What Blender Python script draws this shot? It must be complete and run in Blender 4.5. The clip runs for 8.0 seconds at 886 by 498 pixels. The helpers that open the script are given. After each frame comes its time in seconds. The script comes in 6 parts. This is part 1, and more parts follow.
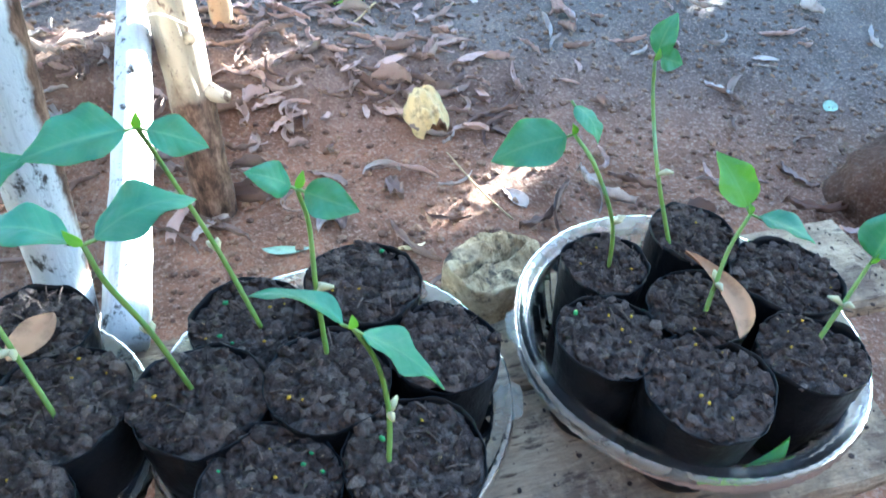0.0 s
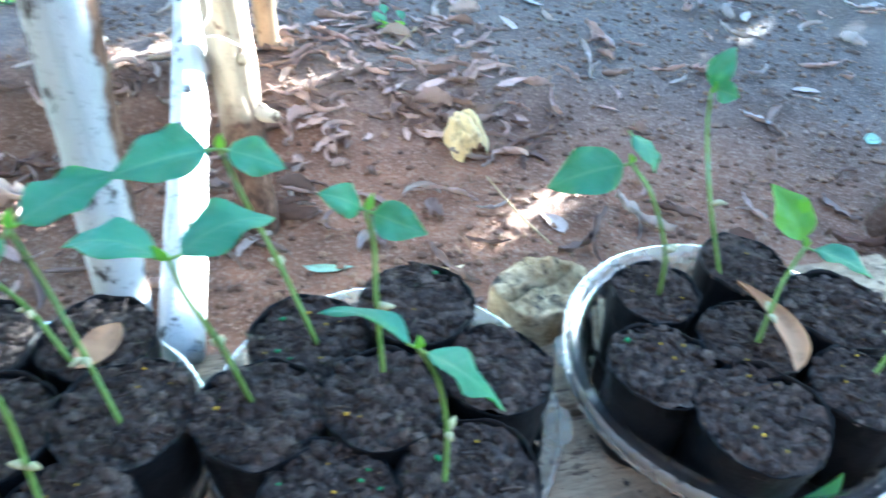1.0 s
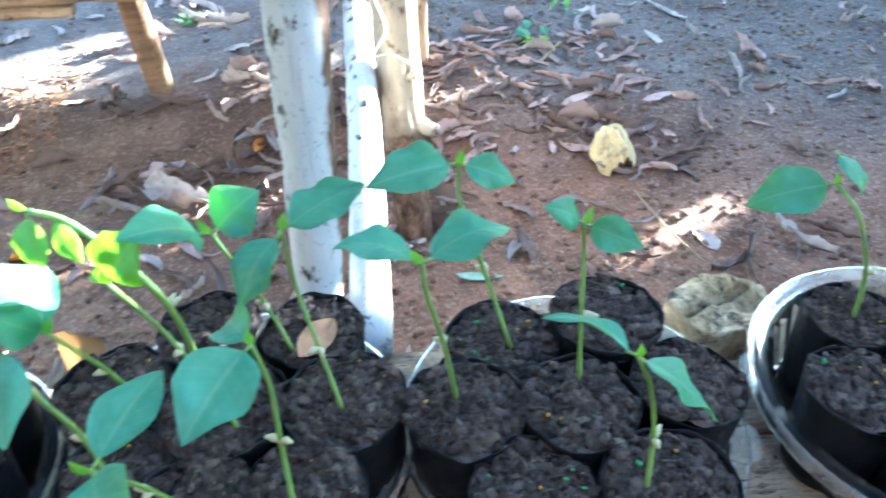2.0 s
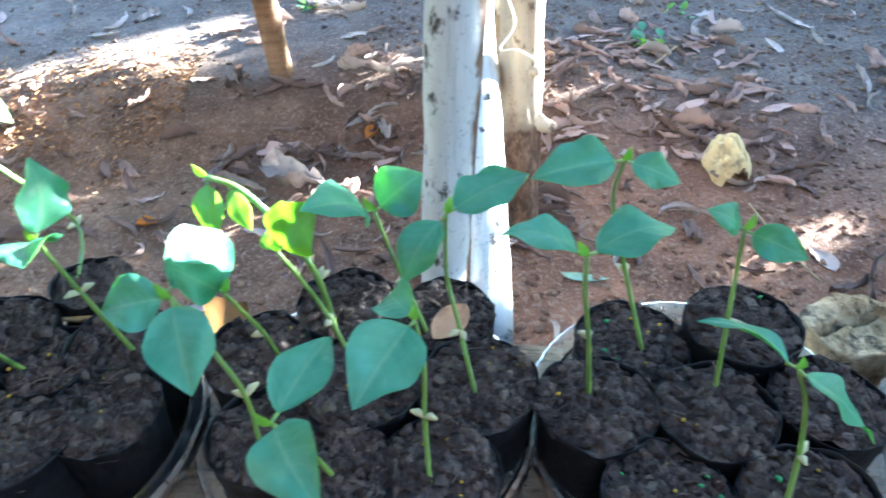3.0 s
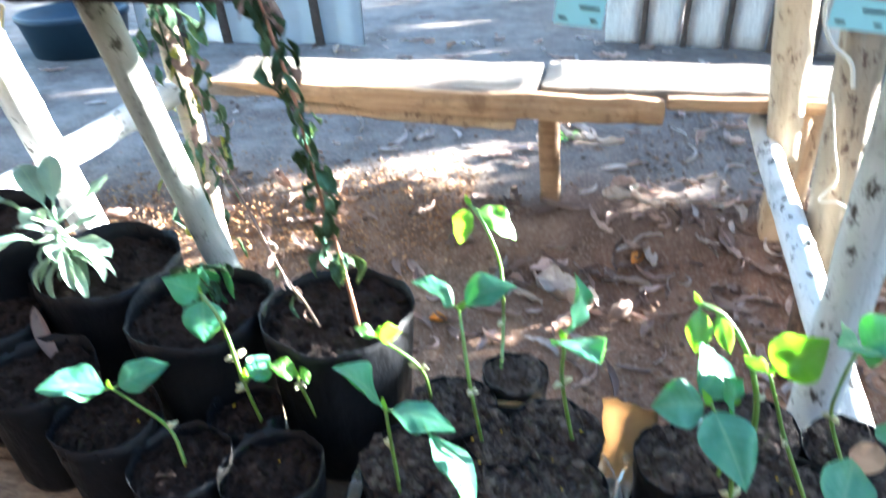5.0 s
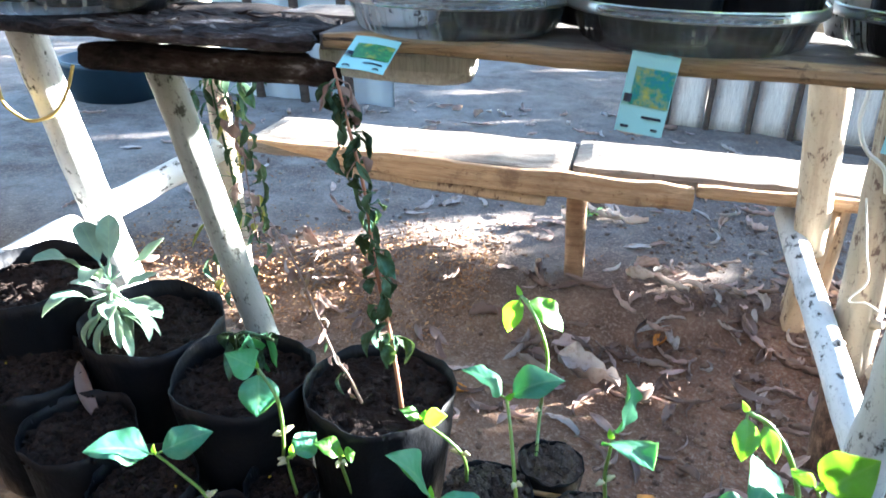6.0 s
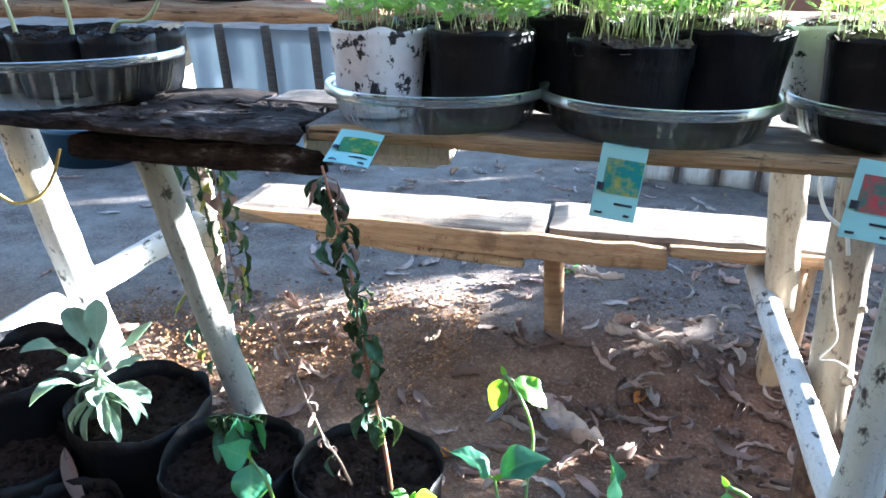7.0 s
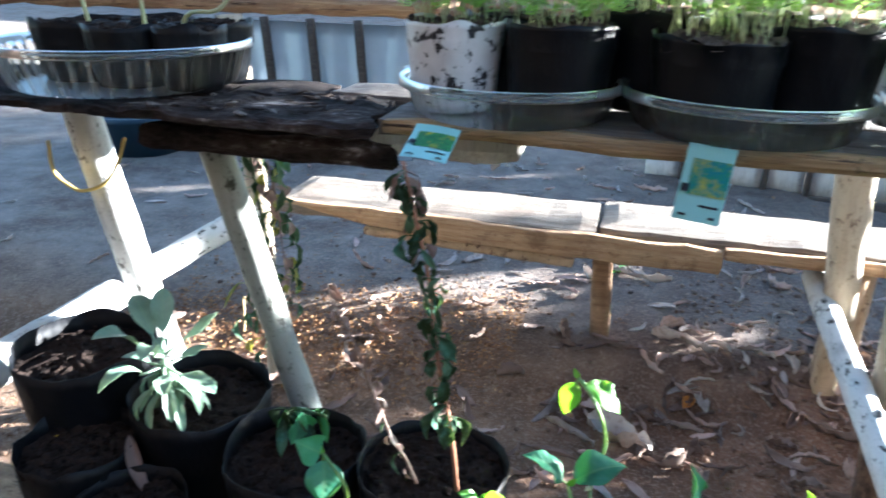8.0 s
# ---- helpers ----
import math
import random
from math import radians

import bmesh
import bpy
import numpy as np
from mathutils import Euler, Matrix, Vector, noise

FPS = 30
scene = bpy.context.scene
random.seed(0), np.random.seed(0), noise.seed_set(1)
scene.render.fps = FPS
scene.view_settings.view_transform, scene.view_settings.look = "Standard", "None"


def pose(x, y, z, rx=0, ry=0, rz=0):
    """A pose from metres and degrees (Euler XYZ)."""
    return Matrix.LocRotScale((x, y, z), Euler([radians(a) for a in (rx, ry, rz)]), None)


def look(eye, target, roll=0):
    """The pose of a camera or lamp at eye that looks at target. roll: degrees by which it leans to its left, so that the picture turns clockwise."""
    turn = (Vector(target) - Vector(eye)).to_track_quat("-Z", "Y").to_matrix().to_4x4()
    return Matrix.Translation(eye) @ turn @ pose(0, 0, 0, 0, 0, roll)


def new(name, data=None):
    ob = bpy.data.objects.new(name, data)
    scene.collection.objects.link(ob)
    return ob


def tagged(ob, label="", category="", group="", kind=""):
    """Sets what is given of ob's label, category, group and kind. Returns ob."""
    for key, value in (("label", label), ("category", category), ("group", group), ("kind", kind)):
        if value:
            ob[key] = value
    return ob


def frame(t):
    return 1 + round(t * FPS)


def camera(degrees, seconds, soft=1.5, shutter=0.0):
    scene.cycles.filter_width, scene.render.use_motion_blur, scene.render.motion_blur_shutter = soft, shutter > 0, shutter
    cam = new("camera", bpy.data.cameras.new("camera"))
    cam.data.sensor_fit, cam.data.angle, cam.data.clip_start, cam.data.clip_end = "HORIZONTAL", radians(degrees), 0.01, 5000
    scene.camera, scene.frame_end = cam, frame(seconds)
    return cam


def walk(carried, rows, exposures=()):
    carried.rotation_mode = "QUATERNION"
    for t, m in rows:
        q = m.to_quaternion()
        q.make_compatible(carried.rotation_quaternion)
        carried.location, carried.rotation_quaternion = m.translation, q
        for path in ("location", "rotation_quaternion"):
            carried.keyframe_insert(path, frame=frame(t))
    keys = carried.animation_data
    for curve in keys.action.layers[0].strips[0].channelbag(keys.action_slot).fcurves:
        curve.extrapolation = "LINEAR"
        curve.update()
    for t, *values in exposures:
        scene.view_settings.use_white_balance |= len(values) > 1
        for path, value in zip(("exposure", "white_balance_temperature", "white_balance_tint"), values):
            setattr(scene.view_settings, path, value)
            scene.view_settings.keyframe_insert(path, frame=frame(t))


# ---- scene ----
cam = camera(64.5, 8.0, soft=1.6, shutter=0.75)
PATH = [
    (0, (-0.0787, 0.0040, 0.7907), (0.4452, 1.3986, -0.5437), 3.95),
    (0.5, (-0.0832, 0.0060, 0.7952), (0.4388, 1.4348, -0.5033), 3.99),
    (1, (-0.1056, 0.0050, 0.7968), (0.3626, 1.4583, -0.4950), 3.84),
    (1.5, (-0.1583, 0.0010, 0.8101), (0.1308, 1.5298, -0.4466), 0.64),
    (1.7, (-0.1687, -0.0010, 0.8130), (0.0724, 1.5267, -0.4550), -0.39),
    (3, (-0.2397, -0.0110, 0.8182), (-0.2763, 1.5281, -0.4585), -1.69),
    (3.5, (-0.2744, -0.0150, 0.8225), (-0.3963, 1.4944, -0.4840), -0.92),
    (4, (-0.3431, -0.0350, 0.8250), (-0.6503, 1.4881, -0.4343), -0.43),
    (4.5, (-0.4578, -0.0810, 0.8436), (-0.7935, 1.5163, -0.3123), -1.90),
    (5, (-0.5053, -0.1250, 0.8916), (-0.9452, 1.5486, -0.1112), -2.40),
    (5.2, (-0.5159, -0.1260, 0.9056), (-0.9705, 1.5729, -0.0468), -1.31),
    (6.3, (-0.5526, -0.1390, 0.9377), (-1.0168, 1.6162, 0.0989), 1.80),
    (6.5, (-0.5529, -0.1360, 0.9488), (-0.9839, 1.6416, 0.1400), 1.39),
    (7, (-0.5532, -0.1480, 0.9699), (-0.9823, 1.6618, 0.2346), 0.60),
    (7.5, (-0.5705, -0.1480, 0.9720), (-1.0002, 1.6599, 0.2326), 1.11),
    (8, (-0.6001, -0.1480, 0.9667), (-1.1083, 1.6359, 0.2187), 1.13),
]
walk(cam, [(t, look(eye, target, roll)) for t, eye, target, roll in PATH], exposures=[(0.0, 5.93, 5060, 4.5), (0.5, 5.99, 4900, 2.5), (1.0, 6.02, 4900, 1.5), (1.5, 5.98, 4950, 2.5), (3.0, 5.62, 5160, 6), (3.5, 5.48, 5170, 7), (4.5, 5.52, 5250, 7), (5.2, 5.48, 5350, 7), (6.5, 5.02, 5360, 9.5), (7.0, 4.83, 5180, 9), (8.0, 4.52, 5230, 8)])

# ---- light ----
SUN_AZ, SUN_EL = 32.0, 9.5          # degrees from +x towards +y, and above the horizon
SUN_WAY = Vector((math.cos(radians(SUN_AZ)) * math.cos(radians(SUN_EL)), math.sin(radians(SUN_AZ)) * math.cos(radians(SUN_EL)), math.sin(radians(SUN_EL))))
world = bpy.data.worlds.new("world")
scene.world = world
world.use_nodes = True
wn = world.node_tree
sky = wn.nodes.new("ShaderNodeTexSky")
sky.sky_type, sky.sun_disc = "NISHITA", False
sky.sun_elevation, sky.sun_rotation = radians(SUN_EL), radians(90 - SUN_AZ)
wn.links.new(sky.outputs[0], wn.nodes["Background"].inputs[0])
wn.nodes["Background"].inputs[1].default_value = 0.04
sun = new("sun", bpy.data.lights.new("sun", "SUN"))
sun.data.energy, sun.data.angle, sun.data.color = 5.0, radians(0.45), (1.0, 0.885, 0.73)
sun.matrix_world = look(SUN_WAY * 20, (0, 0, 0))

# ---- materials ----
class Mat:
    """A node material in the making: a principled shader and texture shortcuts."""
    def __init__(self, name, rough=0.8, metal=0.0, spec=0.3):
        self.m = bpy.data.materials.new(name)
        self.m.use_nodes = True
        self.t = self.m.node_tree
        self.b = self.t.nodes["Principled BSDF"]
        self.out = self.t.nodes["Material Output"]
        self.b.inputs["Roughness"].default_value = rough
        self.b.inputs["Metallic"].default_value = metal
        self.b.inputs["Specular IOR Level"].default_value = spec
        self.tc = self.t.nodes.new("ShaderNodeTexCoord")
        self.coord = self.tc.outputs["Object"]
        self.height = None

    def node(self, kind, **props):
        n = self.t.nodes.new(kind)
        for k, v in props.items():
            n.inputs[k].default_value = v
        return n

    def world_space(self):
        self.coord = self.t.nodes.new("ShaderNodeNewGeometry").outputs["Position"]
        return self

    def stretch(self, x, y, z):
        mp = self.node("ShaderNodeMapping", Scale=(x, y, z))
        self.t.links.new(self.coord, mp.inputs["Vector"])
        return mp.outputs[0]

    def noise(self, scale, detail=4.0, rough=0.6, vec=None):
        n = self.node("ShaderNodeTexNoise", Scale=scale, Detail=detail, Roughness=rough)
        self.t.links.new(vec or self.coord, n.inputs["Vector"])
        return n.outputs["Fac"]

    def ramp(self, fac, *stops):
        n = self.t.nodes.new("ShaderNodeValToRGB")
        el = n.color_ramp.elements
        while len(el) < len(stops):
            el.new(0.5)
        for e, (p, c) in zip(el, stops):
            e.position, e.color = p, (*c, 1) if len(c) == 3 else c
        self.t.links.new(fac, n.inputs[0])
        return n.outputs[0]

    def mask(self, fac, lo, hi):
        n = self.node("ShaderNodeMapRange", **{"From Min": lo, "From Max": hi})
        self.t.links.new(fac, n.inputs["Value"])
        return n.outputs[0]

    def mix(self, fac, a, b, kind="MIX"):
        n = self.t.nodes.new("ShaderNodeMix")
        n.data_type, n.blend_type = "RGBA", kind
        for socket, v in ((n.inputs[0], fac), (n.inputs[6], a), (n.inputs[7], b)):
            if isinstance(v, (int, float)):
                socket.default_value = v
            elif isinstance(v, tuple):
                socket.default_value = (*v, 1)
            else:
                self.t.links.new(v, socket)
        return n.outputs[2]

    def random(self):
        return self.t.nodes.new("ShaderNodeObjectInfo").outputs["Random"]

    def island(self):
        return self.t.nodes.new("ShaderNodeNewGeometry").outputs["Random Per Island"]

    def color(self, c):
        if isinstance(c, tuple):
            self.b.inputs["Base Color"].default_value = (*c, 1)
        else:
            self.t.links.new(c, self.b.inputs["Base Color"])
        self.c = c
        return self

    def rough(self, fac):
        self.t.links.new(fac, self.b.inputs["Roughness"])
        return self

    def bump(self, fac, strength=0.4, dist=0.004):
        n = self.node("ShaderNodeBump", Strength=strength, Distance=dist)
        self.t.links.new(fac, n.inputs["Height"])
        if self.height:
            self.t.links.new(self.height, n.inputs["Normal"])
        self.height = n.outputs[0]
        self.t.links.new(self.height, self.b.inputs["Normal"])
        return self

    def translucent(self, c, amount=0.4):
        tr = self.t.nodes.new("ShaderNodeBsdfTranslucent")
        if isinstance(c, tuple):
            tr.inputs[0].default_value = (*c, 1)
        else:
            self.t.links.new(c, tr.inputs[0])
        mx = self.t.nodes.new("ShaderNodeMixShader")
        mx.inputs[0].default_value = amount
        self.t.links.new(self.b.outputs[0], mx.inputs[1])
        self.t.links.new(tr.outputs[0], mx.inputs[2])
        self.t.links.new(mx.outputs[0], self.out.inputs[0])
        return self


def make_earth(name="earth", loose=False, dark=1.0):
    k = Mat(name, 0.95, spec=0.15).world_space()
    big, mid, fine = k.noise(1.1, 3), k.noise(9, 5), k.noise(120, 6, 0.75)
    red = k.ramp(mid, (0.3, (0.115, 0.056, 0.034)), (0.7, (0.252, 0.130, 0.078)))
    grey = k.ramp(mid, (0.3, (0.084, 0.069, 0.062)), (0.7, (0.178, 0.150, 0.134)))
    olive = k.ramp(mid, (0.3, (0.092, 0.066, 0.043)), (0.7, (0.225, 0.165, 0.110)))
    # the trodden ground farther out is greyer; towards +x grey stands for sky-lit shade
    sep = k.t.nodes.new("ShaderNodeSeparateXYZ")
    k.t.links.new(k.coord, sep.inputs[0])
    red = k.mix(k.mask(k.mix(0.12, sep.outputs["X"], big), -0.05, -0.75), red, k.mix(0.55, red, olive))
    red = k.mix(k.mask(k.mix(0.2, sep.outputs["X"], big), 0.55, 1.15), red, k.mix(0.5, red, (0.055, 0.038, 0.032)))      # shade painted in: darker towards +x
    far = k.node("ShaderNodeMath"); far.operation = "ADD"
    wob = k.node("ShaderNodeMath"); wob.operation = "MULTIPLY"; wob.inputs[1].default_value = 0.7
    k.t.links.new(big, wob.inputs[0])
    side = k.node("ShaderNodeMath"); side.operation = "MULTIPLY_ADD"; side.inputs[1].default_value = 0.38
    right = k.node("ShaderNodeMath"); right.operation = "MAXIMUM"; right.inputs[1].default_value = 0.0
    k.t.links.new(sep.outputs["X"], right.inputs[0])
    k.t.links.new(right.outputs[0], side.inputs[0])
    k.t.links.new(sep.outputs["Y"], side.inputs[2])
    k.t.links.new(side.outputs[0], far.inputs[0])
    k.t.links.new(wob.outputs[0], far.inputs[1])
    dust_pale = k.ramp(mid, (0.3, (0.115, 0.104, 0.098)), (0.7, (0.235, 0.214, 0.198)))      # paler towards -x
    grey = k.mix(k.mask(sep.outputs["X"], -0.7, -1.7), grey, dust_pale)
    grey = k.mix(k.mask(sep.outputs["X"], 0.3, 1.0), grey, k.mix(0.32, grey, (0.03, 0.027, 0.028)))      # darker towards +x too, shade put into the grey
    c = k.mix(k.mask(far.outputs[0], 1.62, 2.05), red, grey)
    c = k.mix(k.mask(k.noise(3.2, 5, 0.65), 0.50, 0.66), c, k.mix(0.55, c, (0.045, 0.026, 0.02)))
    c = k.mix(k.mask(fine, 0.50, 0.66), c, k.mix(0.65, c, (0.42, 0.32, 0.25)))
    c = k.mix(k.mask(k.noise(60, 5, 0.7), 0.56, 0.68), c, k.mix(0.5, c, (0.05, 0.034, 0.027)))
    c = k.mix(k.mask(k.noise(260, 4, 0.7), 0.56, 0.66), c, k.mix(0.6, c, (0.05, 0.035, 0.028)))
    if loose:
        c = k.mix(k.island(), k.mix(0.55, c, (0.05, 0.03, 0.025)), k.mix(0.5, c, (0.34, 0.22, 0.14)))
    if dark < 1:
        c = k.mix(1.0, c, (dark, dark * 0.95, dark * 0.95), "MULTIPLY")
    k.color(c).bump(fine, 0.9, 0.006).bump(k.noise(34, 5), 0.7, 0.009)
    return k.m


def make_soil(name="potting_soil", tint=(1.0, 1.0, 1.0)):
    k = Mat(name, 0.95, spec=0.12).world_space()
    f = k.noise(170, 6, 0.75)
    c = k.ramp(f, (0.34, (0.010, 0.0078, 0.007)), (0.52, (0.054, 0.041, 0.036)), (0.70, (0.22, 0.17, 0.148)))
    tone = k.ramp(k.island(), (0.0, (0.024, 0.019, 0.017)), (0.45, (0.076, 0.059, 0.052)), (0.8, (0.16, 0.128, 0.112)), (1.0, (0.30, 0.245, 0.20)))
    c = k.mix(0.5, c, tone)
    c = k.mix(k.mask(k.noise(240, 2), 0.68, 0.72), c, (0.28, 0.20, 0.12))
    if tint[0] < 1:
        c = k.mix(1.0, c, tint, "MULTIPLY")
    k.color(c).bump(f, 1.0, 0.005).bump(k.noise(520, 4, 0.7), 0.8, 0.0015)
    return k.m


def make_speck(name, col):
    k = Mat(name, 0.7)
    k.color(k.mix(k.island(), col, tuple(v * 0.55 for v in col)))
    return k.m


def make_black_plastic():
    k = Mat("black_polythene", 0.38, spec=0.16)
    n = k.noise(26, 5, 0.6, k.stretch(1, 1, 0.5))
    dust_pale = k.noise(13, 6, 0.7)
    k.color(k.mix(k.mask(dust_pale, 0.45, 0.8), (0.004, 0.005, 0.007), (0.011, 0.0105, 0.0105)))
    k.rough(k.ramp(dust_pale, (0.3, (0.3, 0.3, 0.3)), (0.7, (0.7, 0.7, 0.7)))).bump(n, 0.7, 0.006)
    return k.m


def make_white_bag():
    k = Mat("white_polythene_worn", 0.5)
    n = k.noise(40, 5)
    torn, worn = k.noise(62, 5, 0.68), k.noise(11, 3)
    spots = k.mask(k.mix(0.35, torn, worn), 0.425, 0.445)
    c = k.mix(spots, (0.015, 0.016, 0.02), k.ramp(k.noise(12, 5), (0.3, (0.42, 0.44, 0.46)), (0.7, (0.72, 0.74, 0.76))))
    k.color(c).bump(n, 0.5, 0.004)
    return k.m


def make_clear(name="clear_plastic", lo=0.12, hi=0.45, tone=(0.60, 0.58, 0.52), gloss=0.18):
    m = bpy.data.materials.new(name)
    m.use_nodes = True
    t = m.node_tree
    t.nodes.remove(t.nodes["Principled BSDF"])
    out = t.nodes["Material Output"]
    tr, gl, df = (t.nodes.new("ShaderNodeBsdf" + n) for n in ("Transparent", "Glossy", "Translucent"))
    tr.inputs[0].default_value = (0.90, 0.93, 0.92, 1)
    gl.inputs["Roughness"].default_value = gloss
    df.inputs[0].default_value = tuple(min(1, v * 1.2) for v in tone) + (1,)
    dd = t.nodes.new("ShaderNodeBsdfDiffuse")
    dd.inputs[0].default_value = (*tone, 1)
    tc = t.nodes.new("ShaderNodeTexCoord")
    nz = t.nodes.new("ShaderNodeTexNoise")
    nz.inputs["Scale"].default_value, nz.inputs["Detail"].default_value = 30, 5
    t.links.new(tc.outputs["Object"], nz.inputs["Vector"])
    rg = t.nodes.new("ShaderNodeMapRange")
    for key, v in (("From Min", 0.35), ("From Max", 0.75), ("To Min", lo), ("To Max", hi)):
        rg.inputs[key].default_value = v
    t.links.new(nz.outputs["Fac"], rg.inputs["Value"])
    m0, m1, m2 = (t.nodes.new("ShaderNodeMixShader") for _ in range(3))
    m0.inputs[0].default_value = 0.5
    t.links.new(df.outputs[0], m0.inputs[1]); t.links.new(dd.outputs[0], m0.inputs[2])
    t.links.new(rg.outputs[0], m1.inputs[0])
    t.links.new(tr.outputs[0], m1.inputs[1]); t.links.new(m0.outputs[0], m1.inputs[2])
    fr = t.nodes.new("ShaderNodeFresnel"); fr.inputs[0].default_value = 1.33
    t.links.new(fr.outputs[0], m2.inputs[0])
    t.links.new(m1.outputs[0], m2.inputs[1]); t.links.new(gl.outputs[0], m2.inputs[2])
    t.links.new(m2.outputs[0], out.inputs[0])
    return m


def make_leaf(name, dark, light, thru, amount=0.42, veins=True, rough=0.42):
    k = Mat(name, rough, spec=0.45 if rough < 0.6 else 0.2)
    n = k.noise(30, 4)
    c = k.mix(k.mask(n, 0.3, 0.7), dark, light)
    c = k.mix(k.mask(k.noise(170, 4, 0.7), 0.5, 0.75), c, k.mix(0.30, c, (0.28, 0.42, 0.24)))
    c = k.mix(k.mask(k.noise(14, 3), 0.60, 0.75), c, k.mix(0.30, c, (0.32, 0.36, 0.10)))
    c = k.mix(k.mask(k.noise(21, 4, 0.6), 0.52, 0.68), c, k.mix(0.38, c, (0.16, 0.44, 0.36)))
    if veins:
        sep = k.t.nodes.new("ShaderNodeSeparateXYZ")
        k.t.links.new(k.tc.outputs["UV"], sep.inputs[0])
        def math_node(op, a, b=None, c_=None):
            m = k.t.nodes.new("ShaderNodeMath")
            m.operation = op
            for socket, v in zip(m.inputs, (a, b, c_)):
                if isinstance(v, (int, float)):
                    socket.default_value = v
                elif v is not None:
                    k.t.links.new(v, socket)
            return m.outputs[0]
        across = math_node("ABSOLUTE", math_node("SUBTRACT", sep.outputs["Y"], 0.5))      # 0 at the rib, 0.5 at the edge
        wave = math_node("FRACT", math_node("MULTIPLY_ADD", across, -3.2, math_node("MULTIPLY", sep.outputs["X"], 6.5)))
        side = k.mask(math_node("ABSOLUTE", math_node("SUBTRACT", wave, 0.5)), 0.10, 0.02)
        rib = k.mask(across, 0.045, 0.012)
        lines = math_node("MAXIMUM", math_node("MULTIPLY", rib, 0.6), math_node("MULTIPLY", side, 0.15))
        c = k.mix(lines, c, k.mix(0.55, c, (0.38, 0.52, 0.26)))
        k.bump(math_node("ABSOLUTE", math_node("SUBTRACT", wave, 0.5)), 0.35, 0.0015)
    k.color(c).bump(k.noise(210, 3), 0.25, 0.001)
    k.translucent(thru, amount)
    return k.m


def make_dry(name, a, b):
    k = Mat(name, 0.75, spec=0.25)
    c = k.mix(k.random(), a, b)
    c = k.mix(k.mask(k.noise(60, 5), 0.5, 0.75), c, k.mix(0.6, c, (0.10, 0.06, 0.045)))
    k.color(c).translucent(c, 0.2)
    return k.m


def make_wood(name, a, b, dark, scale=(1.2, 26, 26), rough=0.8, crack=0.62, bump=0.5):
    k = Mat(name, rough, spec=0.2)
    v = k.stretch(*scale)
    g = k.noise(3.0, 8, 0.65, v)
    c = k.ramp(g, (0.32, a), (0.62, b))
    c = k.mix(k.mask(k.noise(5.5, 6, 0.7, v), crack, crack + 0.07), c, dark)
    c = k.mix(k.mask(k.noise(7, 4), 0.5, 0.8), c, k.mix(0.45, c, dark))
    fine = k.noise(4.0, 6, 0.7, k.stretch(scale[0] * 4, scale[1] * 5, scale[2] * 5))
    c = k.mix(k.mask(fine, 0.42, 0.70), c, k.mix(0.5, c, dark))
    c = k.mix(k.mask(k.noise(55, 5, 0.7), 0.60, 0.68), c, k.mix(0.6, c, dark))
    k.color(c).bump(fine, bump, 0.003).bump(g, bump, 0.006).bump(k.noise(90, 4), 0.3, 0.003)
    return k.m


def make_pole(name, a, b, spot, foot=0.0, strip=None):
    """Peeled, weathered pole: pale with black specks and scars; its length runs along z.
    foot: height up to which brown bark is left; strip: bearing of a strip of dark bark."""
    k = Mat(name, 0.75, spec=0.2)
    n = k.noise(7, 5, 0.6, k.stretch(1, 1, 0.35))
    c = k.ramp(n, (0.3, a), (0.7, b))
    c = k.mix(k.mask(k.noise(42, 6, 0.7, k.stretch(1, 1, 0.6)), 0.57, 0.64), c, spot)
    c = k.mix(k.mask(k.noise(5.2, 3, 0.5), 0.58, 0.72), c, k.mix(0.55, c, spot))
    c = k.mix(k.mask(k.noise(30, 6, 0.7, k.stretch(1, 1, 0.12)), 0.52, 0.66), c, k.mix(0.35, c, spot))
    c = k.mix(k.mask(k.noise(150, 4, 0.7), 0.58, 0.68), c, k.mix(0.4, c, spot))
    c = k.mix(k.mask(k.noise(15, 5, 0.7, k.stretch(1, 1, 0.7)), 0.655, 0.69), c, k.mix(0.8, c, spot))
    rough = k.noise(46, 7, 0.75, k.stretch(1, 1, 0.5))
    bark = k.ramp(rough, (0.36, (0.022, 0.013, 0.009)), (0.5, (0.10, 0.058, 0.038)), (0.68, (0.24, 0.16, 0.11)))
    sep = k.t.nodes.new("ShaderNodeSeparateXYZ")
    k.t.links.new(k.coord, sep.inputs[0])
    edge = k.noise(11, 5, 0.6)
    def add(x, y, m=1.0):
        node = k.node("ShaderNodeMath")
        node.operation = "MULTIPLY_ADD"
        k.t.links.new(x, node.inputs[0])
        node.inputs[1].default_value = m
        k.t.links.new(y, node.inputs[2])
        return node.outputs[0]
    if foot:
        c = k.mix(k.mask(add(edge, sep.outputs["Z"], 0.45), foot + 0.30, foot + 0.20), c, bark)
    if strip is not None:
        dot = k.node("ShaderNodeVectorMath")
        dot.operation = "DOT_PRODUCT"
        k.t.links.new(k.coord, dot.inputs[0])
        dot.inputs[1].default_value = (math.cos(radians(strip)), math.sin(radians(strip)), 0)
        c = k.mix(k.mask(add(edge, dot.outputs["Value"], 0.03), 0.038, 0.041), c, bark)
    k.color(c).bump(k.noise(60, 5, 0.6, k.stretch(1, 1, 0.25)), 0.45, 0.004).bump(rough, 0.5, 0.004)
    return k.m


